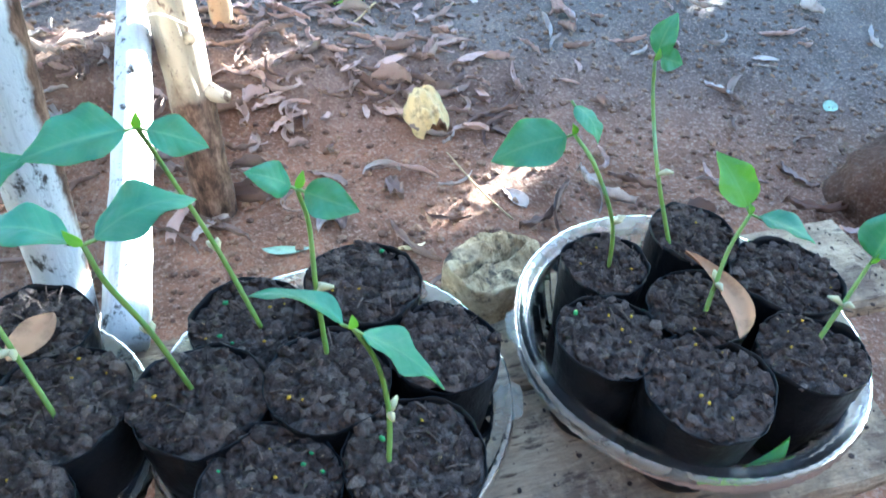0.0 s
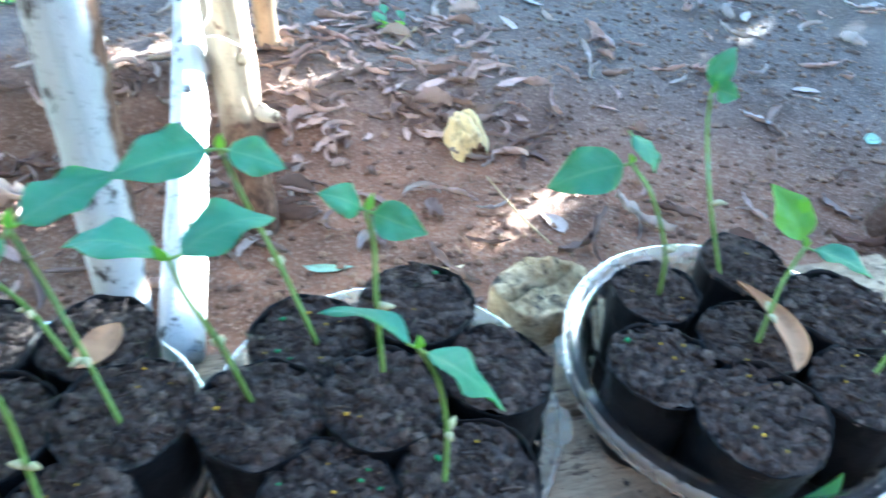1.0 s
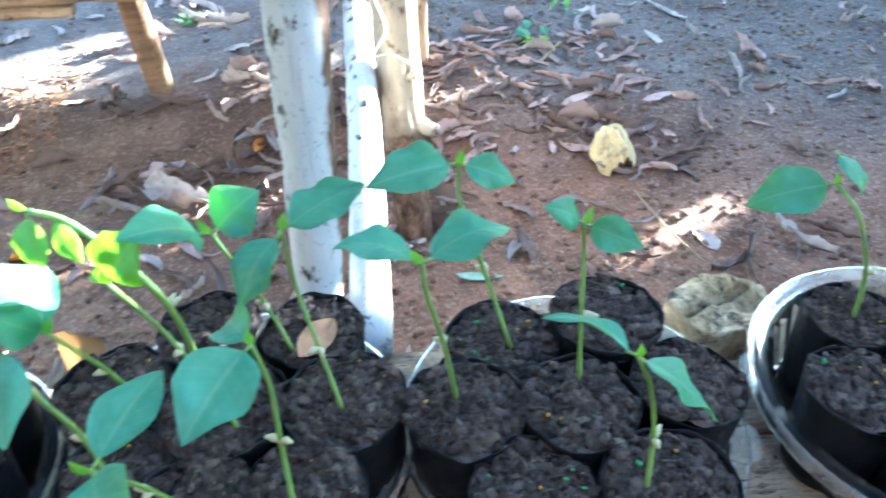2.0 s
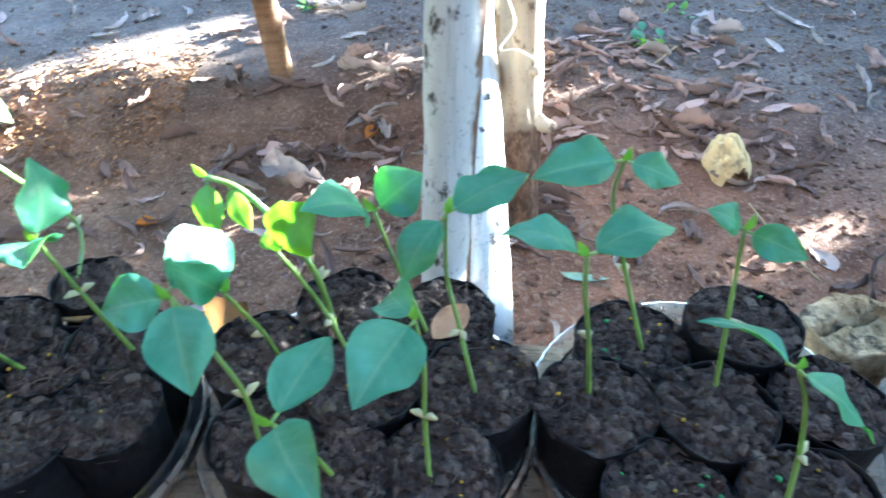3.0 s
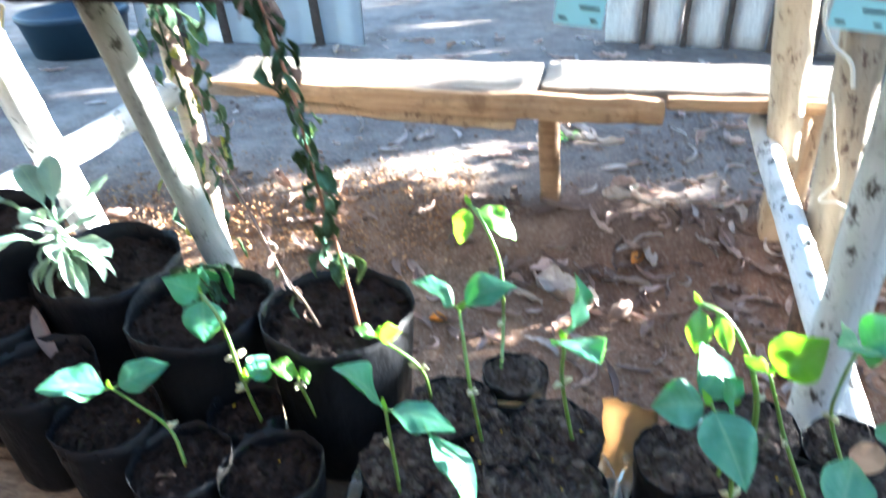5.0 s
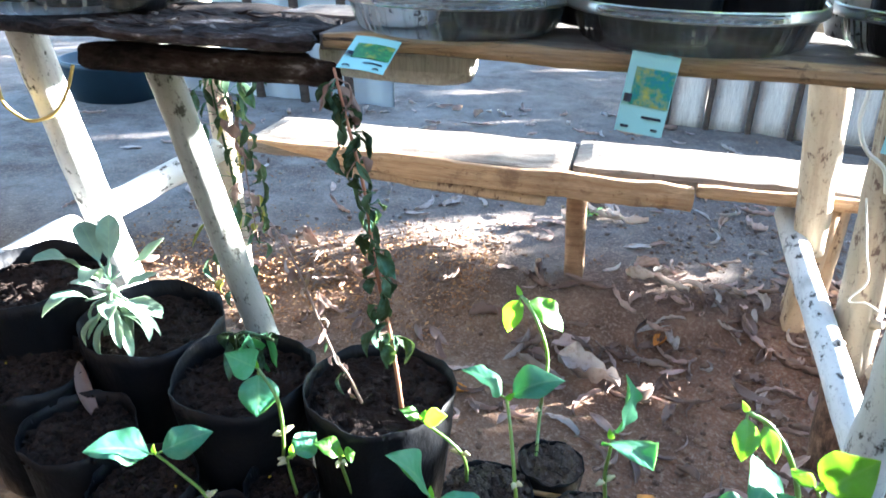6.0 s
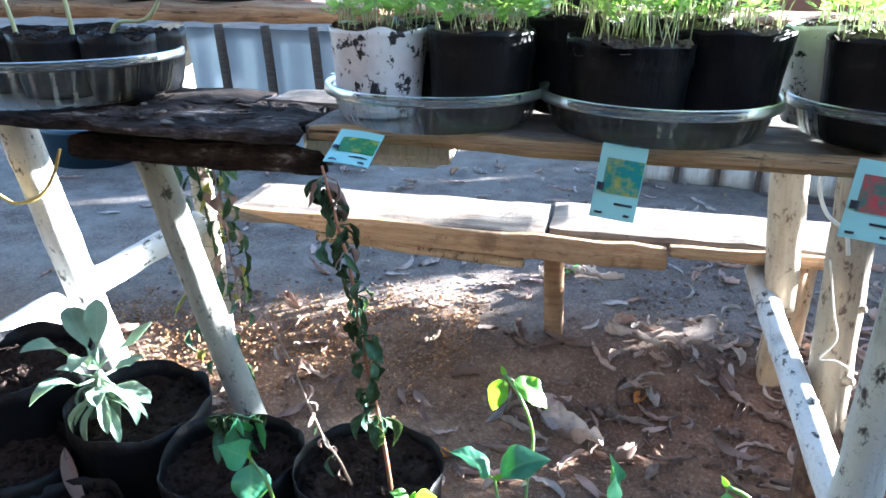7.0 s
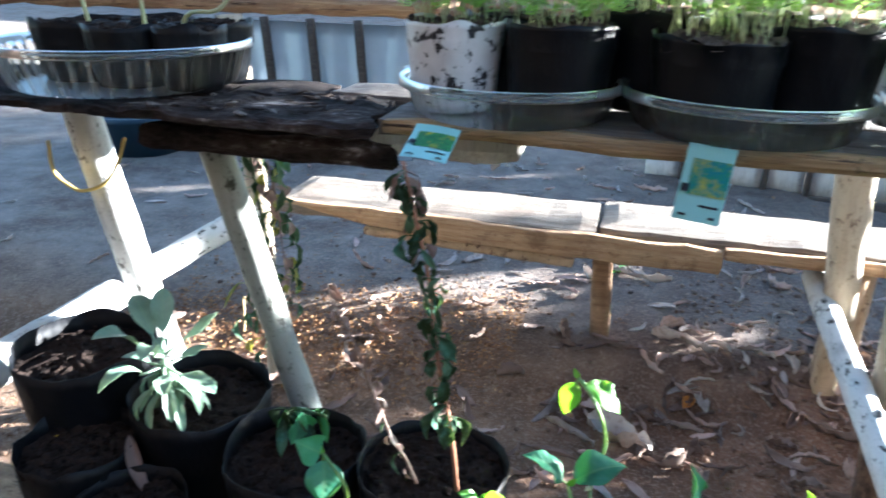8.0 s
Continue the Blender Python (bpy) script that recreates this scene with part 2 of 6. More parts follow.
def make_plain(name, c, rough=0.6, metal=0.0, vary=0.3, scale=20):
    k = Mat(name, rough, metal)
    k.color(k.mix(k.noise(scale, 5), c, tuple(v * (1 - vary) for v in c))).bump(k.noise(scale * 4, 4), 0.2, 0.003)
    return k.m


RIB = make_clear("clear_rib", 0.14, 0.40, (0.52, 0.47, 0.38))
SMOKY = make_clear("dusty_clear_plastic", 0.10, 0.22, (0.22, 0.195, 0.145), 0.35)
SMOKY_RIB = make_clear("dusty_clear_rib", 0.28, 0.50, (0.42, 0.38, 0.28), 0.35)
SMOKY_LIP = make_clear("dusty_clear_lip", 0.08, 0.20, (0.26, 0.25, 0.21), 0.35)
CLEAN = make_clear("clean_clear_plastic", 0.02, 0.13)
CLEAN_RIB = make_clear("clean_clear_rib", 0.13, 0.42, (0.52, 0.52, 0.45), 0.25)
CLEAN_LIP = make_clear("clean_clear_lip", 0.05, 0.26, (0.50, 0.50, 0.47), 0.30)
EARTH, CLOD, SOIL = make_earth(), make_earth("loose_earth", True), make_soil(tint=(0.80, 0.80, 0.81))
# darkened soil copy: the pots' deep shade put into its colour; also tray mud
SOIL_SHADE_MUD = make_soil("shaded_soil_and_mud", (0.24, 0.21, 0.205))
BLACK, WHITE_BAG, CLEAR, LIP = make_black_plastic(), make_white_bag(), make_clear("clear_plastic", 0.16, 0.42, (0.52, 0.46, 0.37), 0.22), make_clear("milky_clear_lip", 0.20, 0.46, (0.74, 0.68, 0.56), 0.22)
LEAF = make_leaf("bean_leaf", (0.036, 0.165, 0.100), (0.10, 0.285, 0.178), (0.26, 0.60, 0.13), 0.42)
LEAF_YOUNG = make_leaf("young_bean_leaf", (0.07, 0.21, 0.045), (0.14, 0.33, 0.06), (0.50, 0.78, 0.09), 0.56)
STEM = make_leaf("bean_stem", (0.13, 0.25, 0.045), (0.22, 0.34, 0.09), (0.3, 0.45, 0.08), 0.2, False)
COTYL = make_leaf("spent_cotyledon", (0.42, 0.42, 0.24), (0.58, 0.55, 0.36), (0.5, 0.5, 0.3), 0.25, False)
SAGE = make_leaf("grey_green_leaf", (0.15, 0.24, 0.17), (0.30, 0.40, 0.30), (0.35, 0.45, 0.3), 0.3)
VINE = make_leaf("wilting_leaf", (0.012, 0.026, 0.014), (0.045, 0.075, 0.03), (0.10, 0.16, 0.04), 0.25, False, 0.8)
CORIANDER = make_leaf("feathery_leaf", (0.11, 0.26, 0.05), (0.24, 0.41, 0.09), (0.44, 0.64, 0.13), 0.55)
PALE_STEM = make_leaf("pale_stem", (0.40, 0.45, 0.26), (0.55, 0.58, 0.38), (0.5, 0.55, 0.3), 0.3, False)
DRY = make_dry("dry_leaf", (0.56, 0.42, 0.37), (0.40, 0.29, 0.25))
DRY_PALE = make_dry("pale_dry_leaf", (0.54, 0.48, 0.44), (0.38, 0.32, 0.29))
DRY_BROWN = make_dry("brown_dry_leaf", (0.31, 0.225, 0.185), (0.19, 0.13, 0.11))
YELLOW = make_dry("yellowed_leaf", (0.86, 0.75, 0.48), (0.80, 0.66, 0.38))
STRAW = make_plain("straw", (0.36, 0.27, 0.15), 0.8)
POLE = make_pole("peeled_pole", (0.44, 0.45, 0.44), (0.66, 0.66, 0.63), (0.05, 0.045, 0.04))
POLE_STRIP = make_pole("half_peeled_pole", (0.38, 0.42, 0.44), (0.56, 0.58, 0.58), (0.05, 0.045, 0.04), foot=0.10, strip=200)
POLE_GREY = make_pole("grey_bark_pole", (0.20, 0.21, 0.19), (0.38, 0.39, 0.36), (0.05, 0.05, 0.04))
POLE_FOOT = make_pole("bark_footed_pole", (0.22, 0.17, 0.115), (0.42, 0.35, 0.26), (0.09, 0.055, 0.04), foot=0.25)
POLE_TAN = make_pole("bark_pole", (0.30, 0.24, 0.17), (0.50, 0.43, 0.33), (0.09, 0.055, 0.04))
POLE_BROWN = make_pole("brown_bark_pole", (0.26, 0.17, 0.10), (0.46, 0.34, 0.22), (0.09, 0.05, 0.035))
WEATHERED_DARK = make_wood("dark_weathered_wood", (0.10, 0.085, 0.075), (0.24, 0.21, 0.185), (0.03, 0.025, 0.022), bump=0.8)
SLAB_DIRTY = make_wood("dirty_slab_wood", (0.24, 0.175, 0.115), (0.43, 0.335, 0.225), (0.08, 0.055, 0.04), scale=(3, 16, 16), crack=0.56, bump=0.9)
def stain(mat, scale, lo, hi, c, much):
    """Lays blotches of dirt over a wood's colour."""
    t = mat.node_tree
    b = t.nodes["Principled BSDF"]
    old = b.inputs["Base Color"].links[0].from_socket
    tc, nz, mr, mx = (t.nodes.new("ShaderNode" + n) for n in ("TexCoord", "TexNoise", "MapRange", "Mix"))
    mx.data_type = "RGBA"
    nz.inputs["Scale"].default_value, nz.inputs["Detail"].default_value, nz.inputs["Roughness"].default_value = scale, 7, 0.7
    for key, v in (("From Min", lo), ("From Max", hi), ("To Max", much)):
        mr.inputs[key].default_value = v
    t.links.new(tc.outputs["Object"], nz.inputs["Vector"])
    t.links.new(nz.outputs["Fac"], mr.inputs["Value"])
    t.links.new(mr.outputs[0], mx.inputs[0])
    t.links.new(old, mx.inputs[6])
    mx.inputs[7].default_value = (*c, 1)
    t.links.new(mx.outputs[2], b.inputs["Base Color"])


stain(WEATHERED_DARK, 10, 0.53, 0.63, (0.36, 0.33, 0.30), 0.6)
stain(SLAB_DIRTY, 9, 0.46, 0.60, (0.085, 0.06, 0.045), 0.75)
stain(SLAB_DIRTY, 31, 0.56, 0.66, (0.45, 0.37, 0.27), 0.45)
EDGE_TAN = make_wood("tan_bark_edge", (0.25, 0.165, 0.085), (0.50, 0.36, 0.205), (0.05, 0.036, 0.028), crack=0.56, bump=0.9)


def make_stump_top():
    k = Mat("cracked_cut_wood", 0.9, spec=0.15)
    grain, rot = k.noise(26, 8, 0.75, k.stretch(1, 0.45, 1)), k.noise(17, 6, 0.7)
    c = k.ramp(grain, (0.38, (0.07, 0.05, 0.03)), (0.47, (0.42, 0.31, 0.17)), (0.62, (0.66, 0.53, 0.33)))
    c = k.mix(k.mask(rot, 0.54, 0.62), c, (0.075, 0.062, 0.05))
    c = k.mix(k.mask(k.noise(120, 5, 0.7), 0.52, 0.68), c, k.mix(0.55, c, (0.10, 0.08, 0.05)))
    k.color(c).bump(grain, 1.0, 0.012).bump(k.noise(80, 6, 0.7), 0.8, 0.005)
    return k.m


STUMP_TOP = make_stump_top()
STUMP_SIDE = make_wood("cracked_log_side", (0.36, 0.24, 0.11), (0.66, 0.48, 0.26), (0.10, 0.06, 0.03), scale=(34, 34, 5), crack=0.60, bump=1.0)
SAWN = make_wood("sawn_wood", (0.36, 0.21, 0.11), (0.56, 0.39, 0.23), (0.14, 0.07, 0.04), scale=(1.2, 20, 34), crack=0.62, bump=0.9)
BENCHTOP = make_wood("bleached_bench_wood", (0.14, 0.118, 0.098), (0.255, 0.225, 0.188), (0.075, 0.05, 0.036), crack=0.60, bump=0.9)
SAWN_RED = make_wood("reddish_rough_wood", (0.20, 0.10, 0.055), (0.46, 0.30, 0.17), (0.06, 0.03, 0.02), scale=(1.5, 18, 30), crack=0.58, bump=0.9)
stain(BENCHTOP, 7, 0.52, 0.66, (0.14, 0.10, 0.075), 0.5)
stain(SAWN, 12, 0.54, 0.66, (0.12, 0.06, 0.035), 0.6)
SAWN_DARK = make_wood("brown_sawn_wood", (0.20, 0.115, 0.065), (0.33, 0.21, 0.125), (0.07, 0.04, 0.028))
def make_rotten():
    k = Mat("rotten_wood", 0.9, spec=0.15)
    big, f = k.noise(20, 8, 0.72, k.stretch(0.55, 1.3, 1.6)), k.noise(70, 6, 0.7, k.stretch(0.4, 1, 1))
    c = k.ramp(big, (0.40, (0.006, 0.005, 0.005)), (0.53, (0.040, 0.030, 0.027)), (0.61, (0.085, 0.070, 0.064)), (0.67, (0.36, 0.34, 0.33)))
    c = k.mix(k.mask(f, 0.5, 0.66), c, k.mix(0.6, c, (0.02, 0.015, 0.013)))
    k.color(c).bump(big, 1.0, 0.02).bump(f, 0.6, 0.004)
    return k.m


ROTTEN = make_rotten()
GALV = make_plain("galvanised_sheet", (0.50, 0.55, 0.60), 0.45, 0.6, 0.25, 9)
WHITEBOARD = make_wood("white_painted_board", (0.52, 0.50, 0.46), (0.68, 0.66, 0.60), (0.22, 0.19, 0.16), scale=(18, 18, 1.2), crack=0.68)
DARKWOOD = make_wood("dark_wood", (0.035, 0.026, 0.022), (0.09, 0.065, 0.05), (0.015, 0.012, 0.01))
CARD_BLUE = make_plain("card_pale_blue", (0.30, 0.62, 0.66), 0.5, vary=0.12)
def make_print(name, ground_c, leaf_c, bloom_c, lo):
    k = Mat(name, 0.4)
    n, f = k.noise(75, 3), k.noise(240, 4)
    c = k.mix(k.mask(f, 0.4, 0.65), ground_c, leaf_c)
    k.color(k.mix(k.mask(n, lo - 0.06, lo + 0.16), c, k.mix(f, bloom_c, tuple(v * 0.4 for v in bloom_c))))
    return k.m


CARD_TEAL = make_print("card_teal_print", (0.02, 0.20, 0.25), (0.03, 0.24, 0.16), (0.50, 0.52, 0.08), 0.50)
CARD_GREEN = make_print("card_green_print", (0.03, 0.15, 0.07), (0.05, 0.24, 0.08), (0.55, 0.55, 0.05), 0.58)
CARD_RED = make_print("card_red_print", (0.08, 0.12, 0.12), (0.05, 0.18, 0.14), (0.60, 0.06, 0.09), 0.48)
INK = make_plain("ink", (0.02, 0.03, 0.05), 0.5)
STRAW_YELLOW = make_plain("yellow_string", (0.66, 0.50, 0.16), 0.8)
STRING = make_plain("white_string", (0.62, 0.58, 0.50), 0.8)
TUB = make_plain("blue_tub", (0.014, 0.035, 0.06), 0.5)
TAN_SHEET = make_plain("tan_sheet", (0.50, 0.36, 0.20), 0.7, vary=0.3, scale=40)

# ---- building helpers ----
rnd = random.Random(7)


def hash3(p, s, seed=0.0):
    """Smooth noise between -1 and 1."""
    return noise.noise(Vector((p[0] * s + seed * 7.3, p[1] * s - seed * 3.1, p[2] * s + seed * 1.7)))


def mesh(name, bm, mat, smooth=True):
    me = bpy.data.meshes.new(name)
    bm.to_mesh(me)
    bm.free()
    for m in mat if isinstance(mat, (list, tuple)) else (mat,):
        me.materials.append(m)
    if smooth:
        me.polygons.foreach_set("use_smooth", [True] * len(me.polygons))
    return me


def part(name, bm, mat, parent, label="", smooth=True):
    ob = new(name, mesh(name, bm, mat, smooth))
    ob.parent = parent
    return tagged(ob, label)


def thing(name, at, label, category, group=""):
    ob = new(name)
    ob.location = at
    ob.empty_display_size = 0.02
    return tagged(ob, label, category, group)


def solid(name, bm, mat, at, label, category, group="", kind="", smooth=True):
    ob = new(name, mesh(name, bm, mat, smooth))
    ob.location = at
    return tagged(ob, label, category, group, kind)


def tube_bm(points, radii, sides=10, bm=None, cap=True, lump=0.0, seed=0.0):
    """A tapered tube along points (Vectors), with lumps as a share of its radius."""
    bm = bm or bmesh.new()
    points = [Vector(p) for p in points]
    rings, side = [], None
    for i, p in enumerate(points):
        way = (points[min(i + 1, len(points) - 1)] - points[max(i - 1, 0)]).normalized()
        if side is None:
            side = way.orthogonal().normalized()
        side = (side - way * side.dot(way)).normalized()
        up = way.cross(side)
        r = radii[i] if isinstance(radii, (list, tuple)) else radii
        ring = []
        for k in range(sides):
            a = 2 * math.pi * k / sides
            d = side * math.cos(a) + up * math.sin(a)
            q = p + d * r
            if lump:
                q = p + d * r * (1 + lump * hash3(q, 0.55 / max(r, 1e-4), seed))
            ring.append(bm.verts.new(q))
        rings.append(ring)
    for a, b in zip(rings, rings[1:]):
        for k in range(sides):
            bm.faces.new((a[k], a[(k + 1) % sides], b[(k + 1) % sides], b[k]))
    if cap:
        bm.faces.new(rings[0][::-1])
        bm.faces.new(rings[-1])
    return bm


def spline(points, n):
    """n + 1 points on a smooth curve through the points."""
    p = [Vector(q) for q in points]
    if len(p) == 2:
        return [p[0].lerp(p[1], i / n) for i in range(n + 1)]
    ext = [p[0] * 2 - p[1]] + p + [p[-1] * 2 - p[-2]]
    out = []
    for i in range(n + 1):
        u = i / n * (len(p) - 1)
        k = min(int(u), len(p) - 2)
        f = u - k
        a, b, c, d = ext[k:k + 4]
        out.append(0.5 * ((2 * b) + (c - a) * f + (2 * a - 5 * b + 4 * c - d) * f * f + (3 * b - a - 3 * c + d) * f ** 3))
    return out


def leaf_bm(a, tip, normal, width, droop=0.12, fold=0.25, wave=0.1, shape=0.42, point=1.0, nu=12, nv=6, bm=None, seed=0.0, full=0.8):
    """A leaf blade from a to tip: ovate, folded along its rib, arched and a little wavy, with two skins."""
    bm = bm or bmesh.new()
    a, tip = Vector(a), Vector(tip)
    axis = tip - a
    ln = axis.length
    axis.normalize()
    n = Vector(normal)
    n = (n - axis * n.dot(axis)).normalized()
    s = axis.cross(n)
    skins = []
    for lift in (0.0, 0.0005):
        grid = []
        for i in range(nu + 1):
            u = i / nu
            w = (math.sin(math.pi * u ** (math.log(0.5) / math.log(shape)))) ** full if 0 < u < 1 else 0.0
            w *= 1 - 0.35 * point * max(0, u - 0.6)
            row = []
            for j in range(-nv // 2, nv // 2 + 1):
                v = j / (nv / 2)
                x = v * w * width / 2
                bend = droop * ln * (4 * u * (1 - u)) - droop * 0.3 * ln * u * u
                h = bend + fold * abs(x) * 0.7 + wave * width * 0.35 * hash3((u * 3, v * 1.3, seed), 1.0, seed) * abs(v) * w
                row.append(bm.verts.new(a + axis * (u * ln) + s * x + n * (h + lift)))
            grid.append(row)
        skins.append(grid)
    uv = bm.loops.layers.uv.verify()
    for k, grid in enumerate(skins):
        for i in range(nu):
            for j in range(nv):
                q = [(i, j), (i, j + 1), (i + 1, j + 1), (i + 1, j)]
                q = q if k else q[::-1]
                f = bm.faces.new([grid[a_][b_] for a_, b_ in q])
                for loop, (a_, b_) in zip(f.loops, q):
                    loop[uv].uv = (a_ / nu, b_ / nv)
    return bm


def lathe_bm(profile, sides=40, wobble=None, bm=None):
    """Turns (radius, height) pairs round z; wobble(angle, height) scales the radius."""
    bm = bm or bmesh.new()
    rings = []
    for r, z in profile:
        ring = []
        for k in range(sides):
            a = 2 * math.pi * k / sides
            f = wobble(a, z) if wobble else 1.0
            dz = 0.0
            ring.append(bm.verts.new((r * f * math.cos(a), r * f * math.sin(a), z + dz)))
        rings.append(ring)
    for p, q in zip(rings, rings[1:]):
        for k in range(sides):
            bm.faces.new((p[k], p[(k + 1) % sides], q[(k + 1) % sides], q[k]))
    return bm, rings


ICO = bmesh.new()
bmesh.ops.create_icosphere(ICO, subdivisions=1, radius=1.0)
ICO_V, ICO_F = [v.co.copy() for v in ICO.verts], [tuple(v.index for v in f.verts) for f in ICO.faces]
ICO.free()


def blob(bm, centre, scale, r_, jag=0.2):
    """A small uneven lump."""
    vs = [bm.verts.new(Vector((v.x * scale[0], v.y * scale[1], v.z * scale[2])) * (1 + jag * (r_.random() * 2 - 1)) + centre) for v in ICO_V]
    for f in ICO_F:
        bm.faces.new([vs[k] for k in f])


def board_bm(size, bevel=0.004, rough=0.003, cuts=(10, 3, 2), seed=0.0, warp=0.0):
    """A worn board, centred, its length along x."""
    bm = bmesh.new()
    nx, ny, nz = cuts
    sx, sy, sz = size
    made = {}

    def v(i, j, k):
        key = (i, j, k)
        if key not in made:
            p = Vector(((i / nx - 0.5) * sx, (j / ny - 0.5) * sy, (k / nz - 0.5) * sz))
            edges = (j in (0, ny)) + (k in (0, nz)) + (i in (0, nx))
            if edges > 1:
                if j in (0, ny): p.y -= math.copysign(bevel, p.y)
                if k in (0, nz): p.z -= math.copysign(bevel, p.z)
                if i in (0, nx): p.x -= math.copysign(bevel, p.x)
            d = Vector((hash3(p, 14, seed), hash3(p, 17, seed + 3), hash3(p, 13, seed + 5)))
            p += d * rough
            p.y += rough * 1.6 * hash3((p.x, 0, 0), 5, seed + 2)
            p.z += warp * sx * math.sin(2.2 * i / nx + seed)
            made[key] = bm.verts.new(p)
        return made[key]
    for i in range(nx):
        for j in range(ny):
            bm.faces.new((v(i, j, 0), v(i, j + 1, 0), v(i + 1, j + 1, 0), v(i + 1, j, 0)))
            bm.faces.new((v(i, j, nz), v(i + 1, j, nz), v(i + 1, j + 1, nz), v(i, j + 1, nz)))
        for k in range(nz):
            bm.faces.new((v(i, 0, k), v(i + 1, 0, k), v(i + 1, 0, k + 1), v(i, 0, k + 1)))
            bm.faces.new((v(i, ny, k), v(i, ny, k + 1), v(i + 1, ny, k + 1), v(i + 1, ny, k)))
    for j in range(ny):
        for k in range(nz):
            bm.faces.new((v(0, j, k), v(0, j, k + 1), v(0, j + 1, k + 1), v(0, j + 1, k)))
            bm.faces.new((v(nx, j, k), v(nx, j + 1, k), v(nx, j + 1, k + 1), v(nx, j, k + 1)))
    return bm


def place(bm, m):
    bmesh.ops.transform(bm, matrix=m, verts=bm.verts)
    return bm


def smooth01(x, a, b):
    u = min(1, max(0, (x - a) / (b - a)))
    return u * u * (3 - 2 * u)


# ---- ground ----
def ground_z(x, y):
    """Flat by the benches; a low trampled bank, higher towards -x, leads up to the open ground."""
    wob = 0.10 * hash3((x, y, 0), 1.6, 4)
    high = 0.03 + 0.055 * smooth01(-x, -0.6, 0.3)
    gentle = smooth01(-x, 0.85, 1.35)      # the bank flattens out towards -x
    z = high * smooth01(y + wob, 1.22 - 0.32 * gentle, 1.52 + 0.25 * gentle)
    near = 1 - smooth01(math.hypot(x, y - 1), 3.5, 6)
    return z + near * (0.010 * hash3((x, y, 0), 3.5, 1) + 0.005 * hash3((x, y, 0), 11, 2) + 0.0028 * hash3((x, y, 0), 34, 3))


def ground():
    bm = bmesh.new()
    def axis(lo, hi, fine):
        near = list(np.arange(lo, hi, fine))
        return [-400, -120, -40, -15, -7, -4.5] + [v for v in near] + [hi, hi + 0.6, hi + 1.5, 7, 15, 40, 120, 400]
    xs = sorted(set(axis(-3.2, 2.0, 0.022)))
    ys = sorted(set(axis(-0.8, 3.6, 0.022)))
    rows = [[bm.verts.new((x, y, ground_z(x, y))) for x in xs] for y in ys]
    for r0, r1 in zip(rows, rows[1:]):
        for k in range(len(xs) - 1):
            bm.faces.new((r0[k], r0[k + 1], r1[k + 1], r1[k]))
    solid("ground", bm, EARTH, (0, 0, 0), "bare reddish earth with crumbs and leaf litter", "ground", kind="structure")


ground()


def crumbs():
    """Clods and grit strewn over the near ground."""
    bm = bmesh.new()
    r = random.Random(3)
    for _ in range(21000):
        x, y = r.uniform(-1.9, 1.5), 0.5 + 1.9 * r.random() ** 1.2
        s = 0.0017 + 0.0075 * r.random() ** 4
        if x < -0.45 and y > 0.95 and r.random() < 0.8:      # trodden smooth there
            continue
        z = ground_z(x, y)
        blob(bm, Vector((x, y, z + s * 0.25)), (s, s, s * 0.7), r, 0.25)
    solid("soil_crumbs", bm, CLOD, (0, 0, 0), "loose earth crumbs scattered over the ground", "soil", kind="stuff", smooth=False)


crumbs()

def mound():
    """A hump of bare earth beside the low bench, shade darkened into its colour."""
    bm = bmesh.new()
    rows = []
    for i in range(25):
        e = math.pi / 2 * i / 24
        row = []
        for k in range(64):
            a = 2 * math.pi * k / 64
            p = Vector((math.cos(a) * math.cos(e), math.sin(a) * math.cos(e), math.sin(e)))
            q = 1 + 0.16 * hash3(p, 2.2, 5) + 0.07 * hash3(p, 7, 6) + 0.03 * hash3(p, 21, 7)
            row.append(bm.verts.new((0.50 * p.x * q, 0.26 * p.y * q, 0.22 * p.z * q - 0.04)))
        rows.append(row)
    for p, q in zip(rows, rows[1:]):
        for k in range(64):
            bm.faces.new((p[k], p[(k + 1) % 64], q[(k + 1) % 64], q[k]))
    solid("earth_mound", bm, make_earth("shaded_earth", dark=0.42), (1.44, 0.68, 0.0), "rounded dark brown hump of bare earth", "mound")


mound()

# ---- poles and boards ----
def pole(name, p0, p1, r0, r1, mat, label, bend=0.01, seed=1.0, group="", knots=()):
    """A round pole from p0 to p1; knots: (share of length, angle, size)."""
    p0, p1 = Vector(p0), Vector(p1)
    way = p1 - p0
    ln = way.length
    n = 26
    pts = [Vector((bend * math.sin(3.0 * i / n + seed), bend * math.sin(2.2 * i / n + seed * 2), ln * i / n)) for i in range(n + 1)]
    rad = [r0 + (r1 - r0) * i / n for i in range(n + 1)]
    bm = tube_bm(pts, rad, 20, lump=0.10, seed=seed)
    for share, ang, size in knots:
        c = Vector((math.cos(ang) * r0 * 0.9, math.sin(ang) * r0 * 0.9, share * ln))
        tube_bm([c - Vector((math.cos(ang), math.sin(ang), 0)) * size * 0.6, c + Vector((math.cos(ang), math.sin(ang), 0.4)) * size], [size * 1.1, size * 0.7], 9, bm, lump=0.2, seed=seed)
    ob = solid(name, bm, mat, p0, label, "pole", group)
    ob.rotation_euler = way.to_track_quat("Z", "Y").to_euler()
    return ob


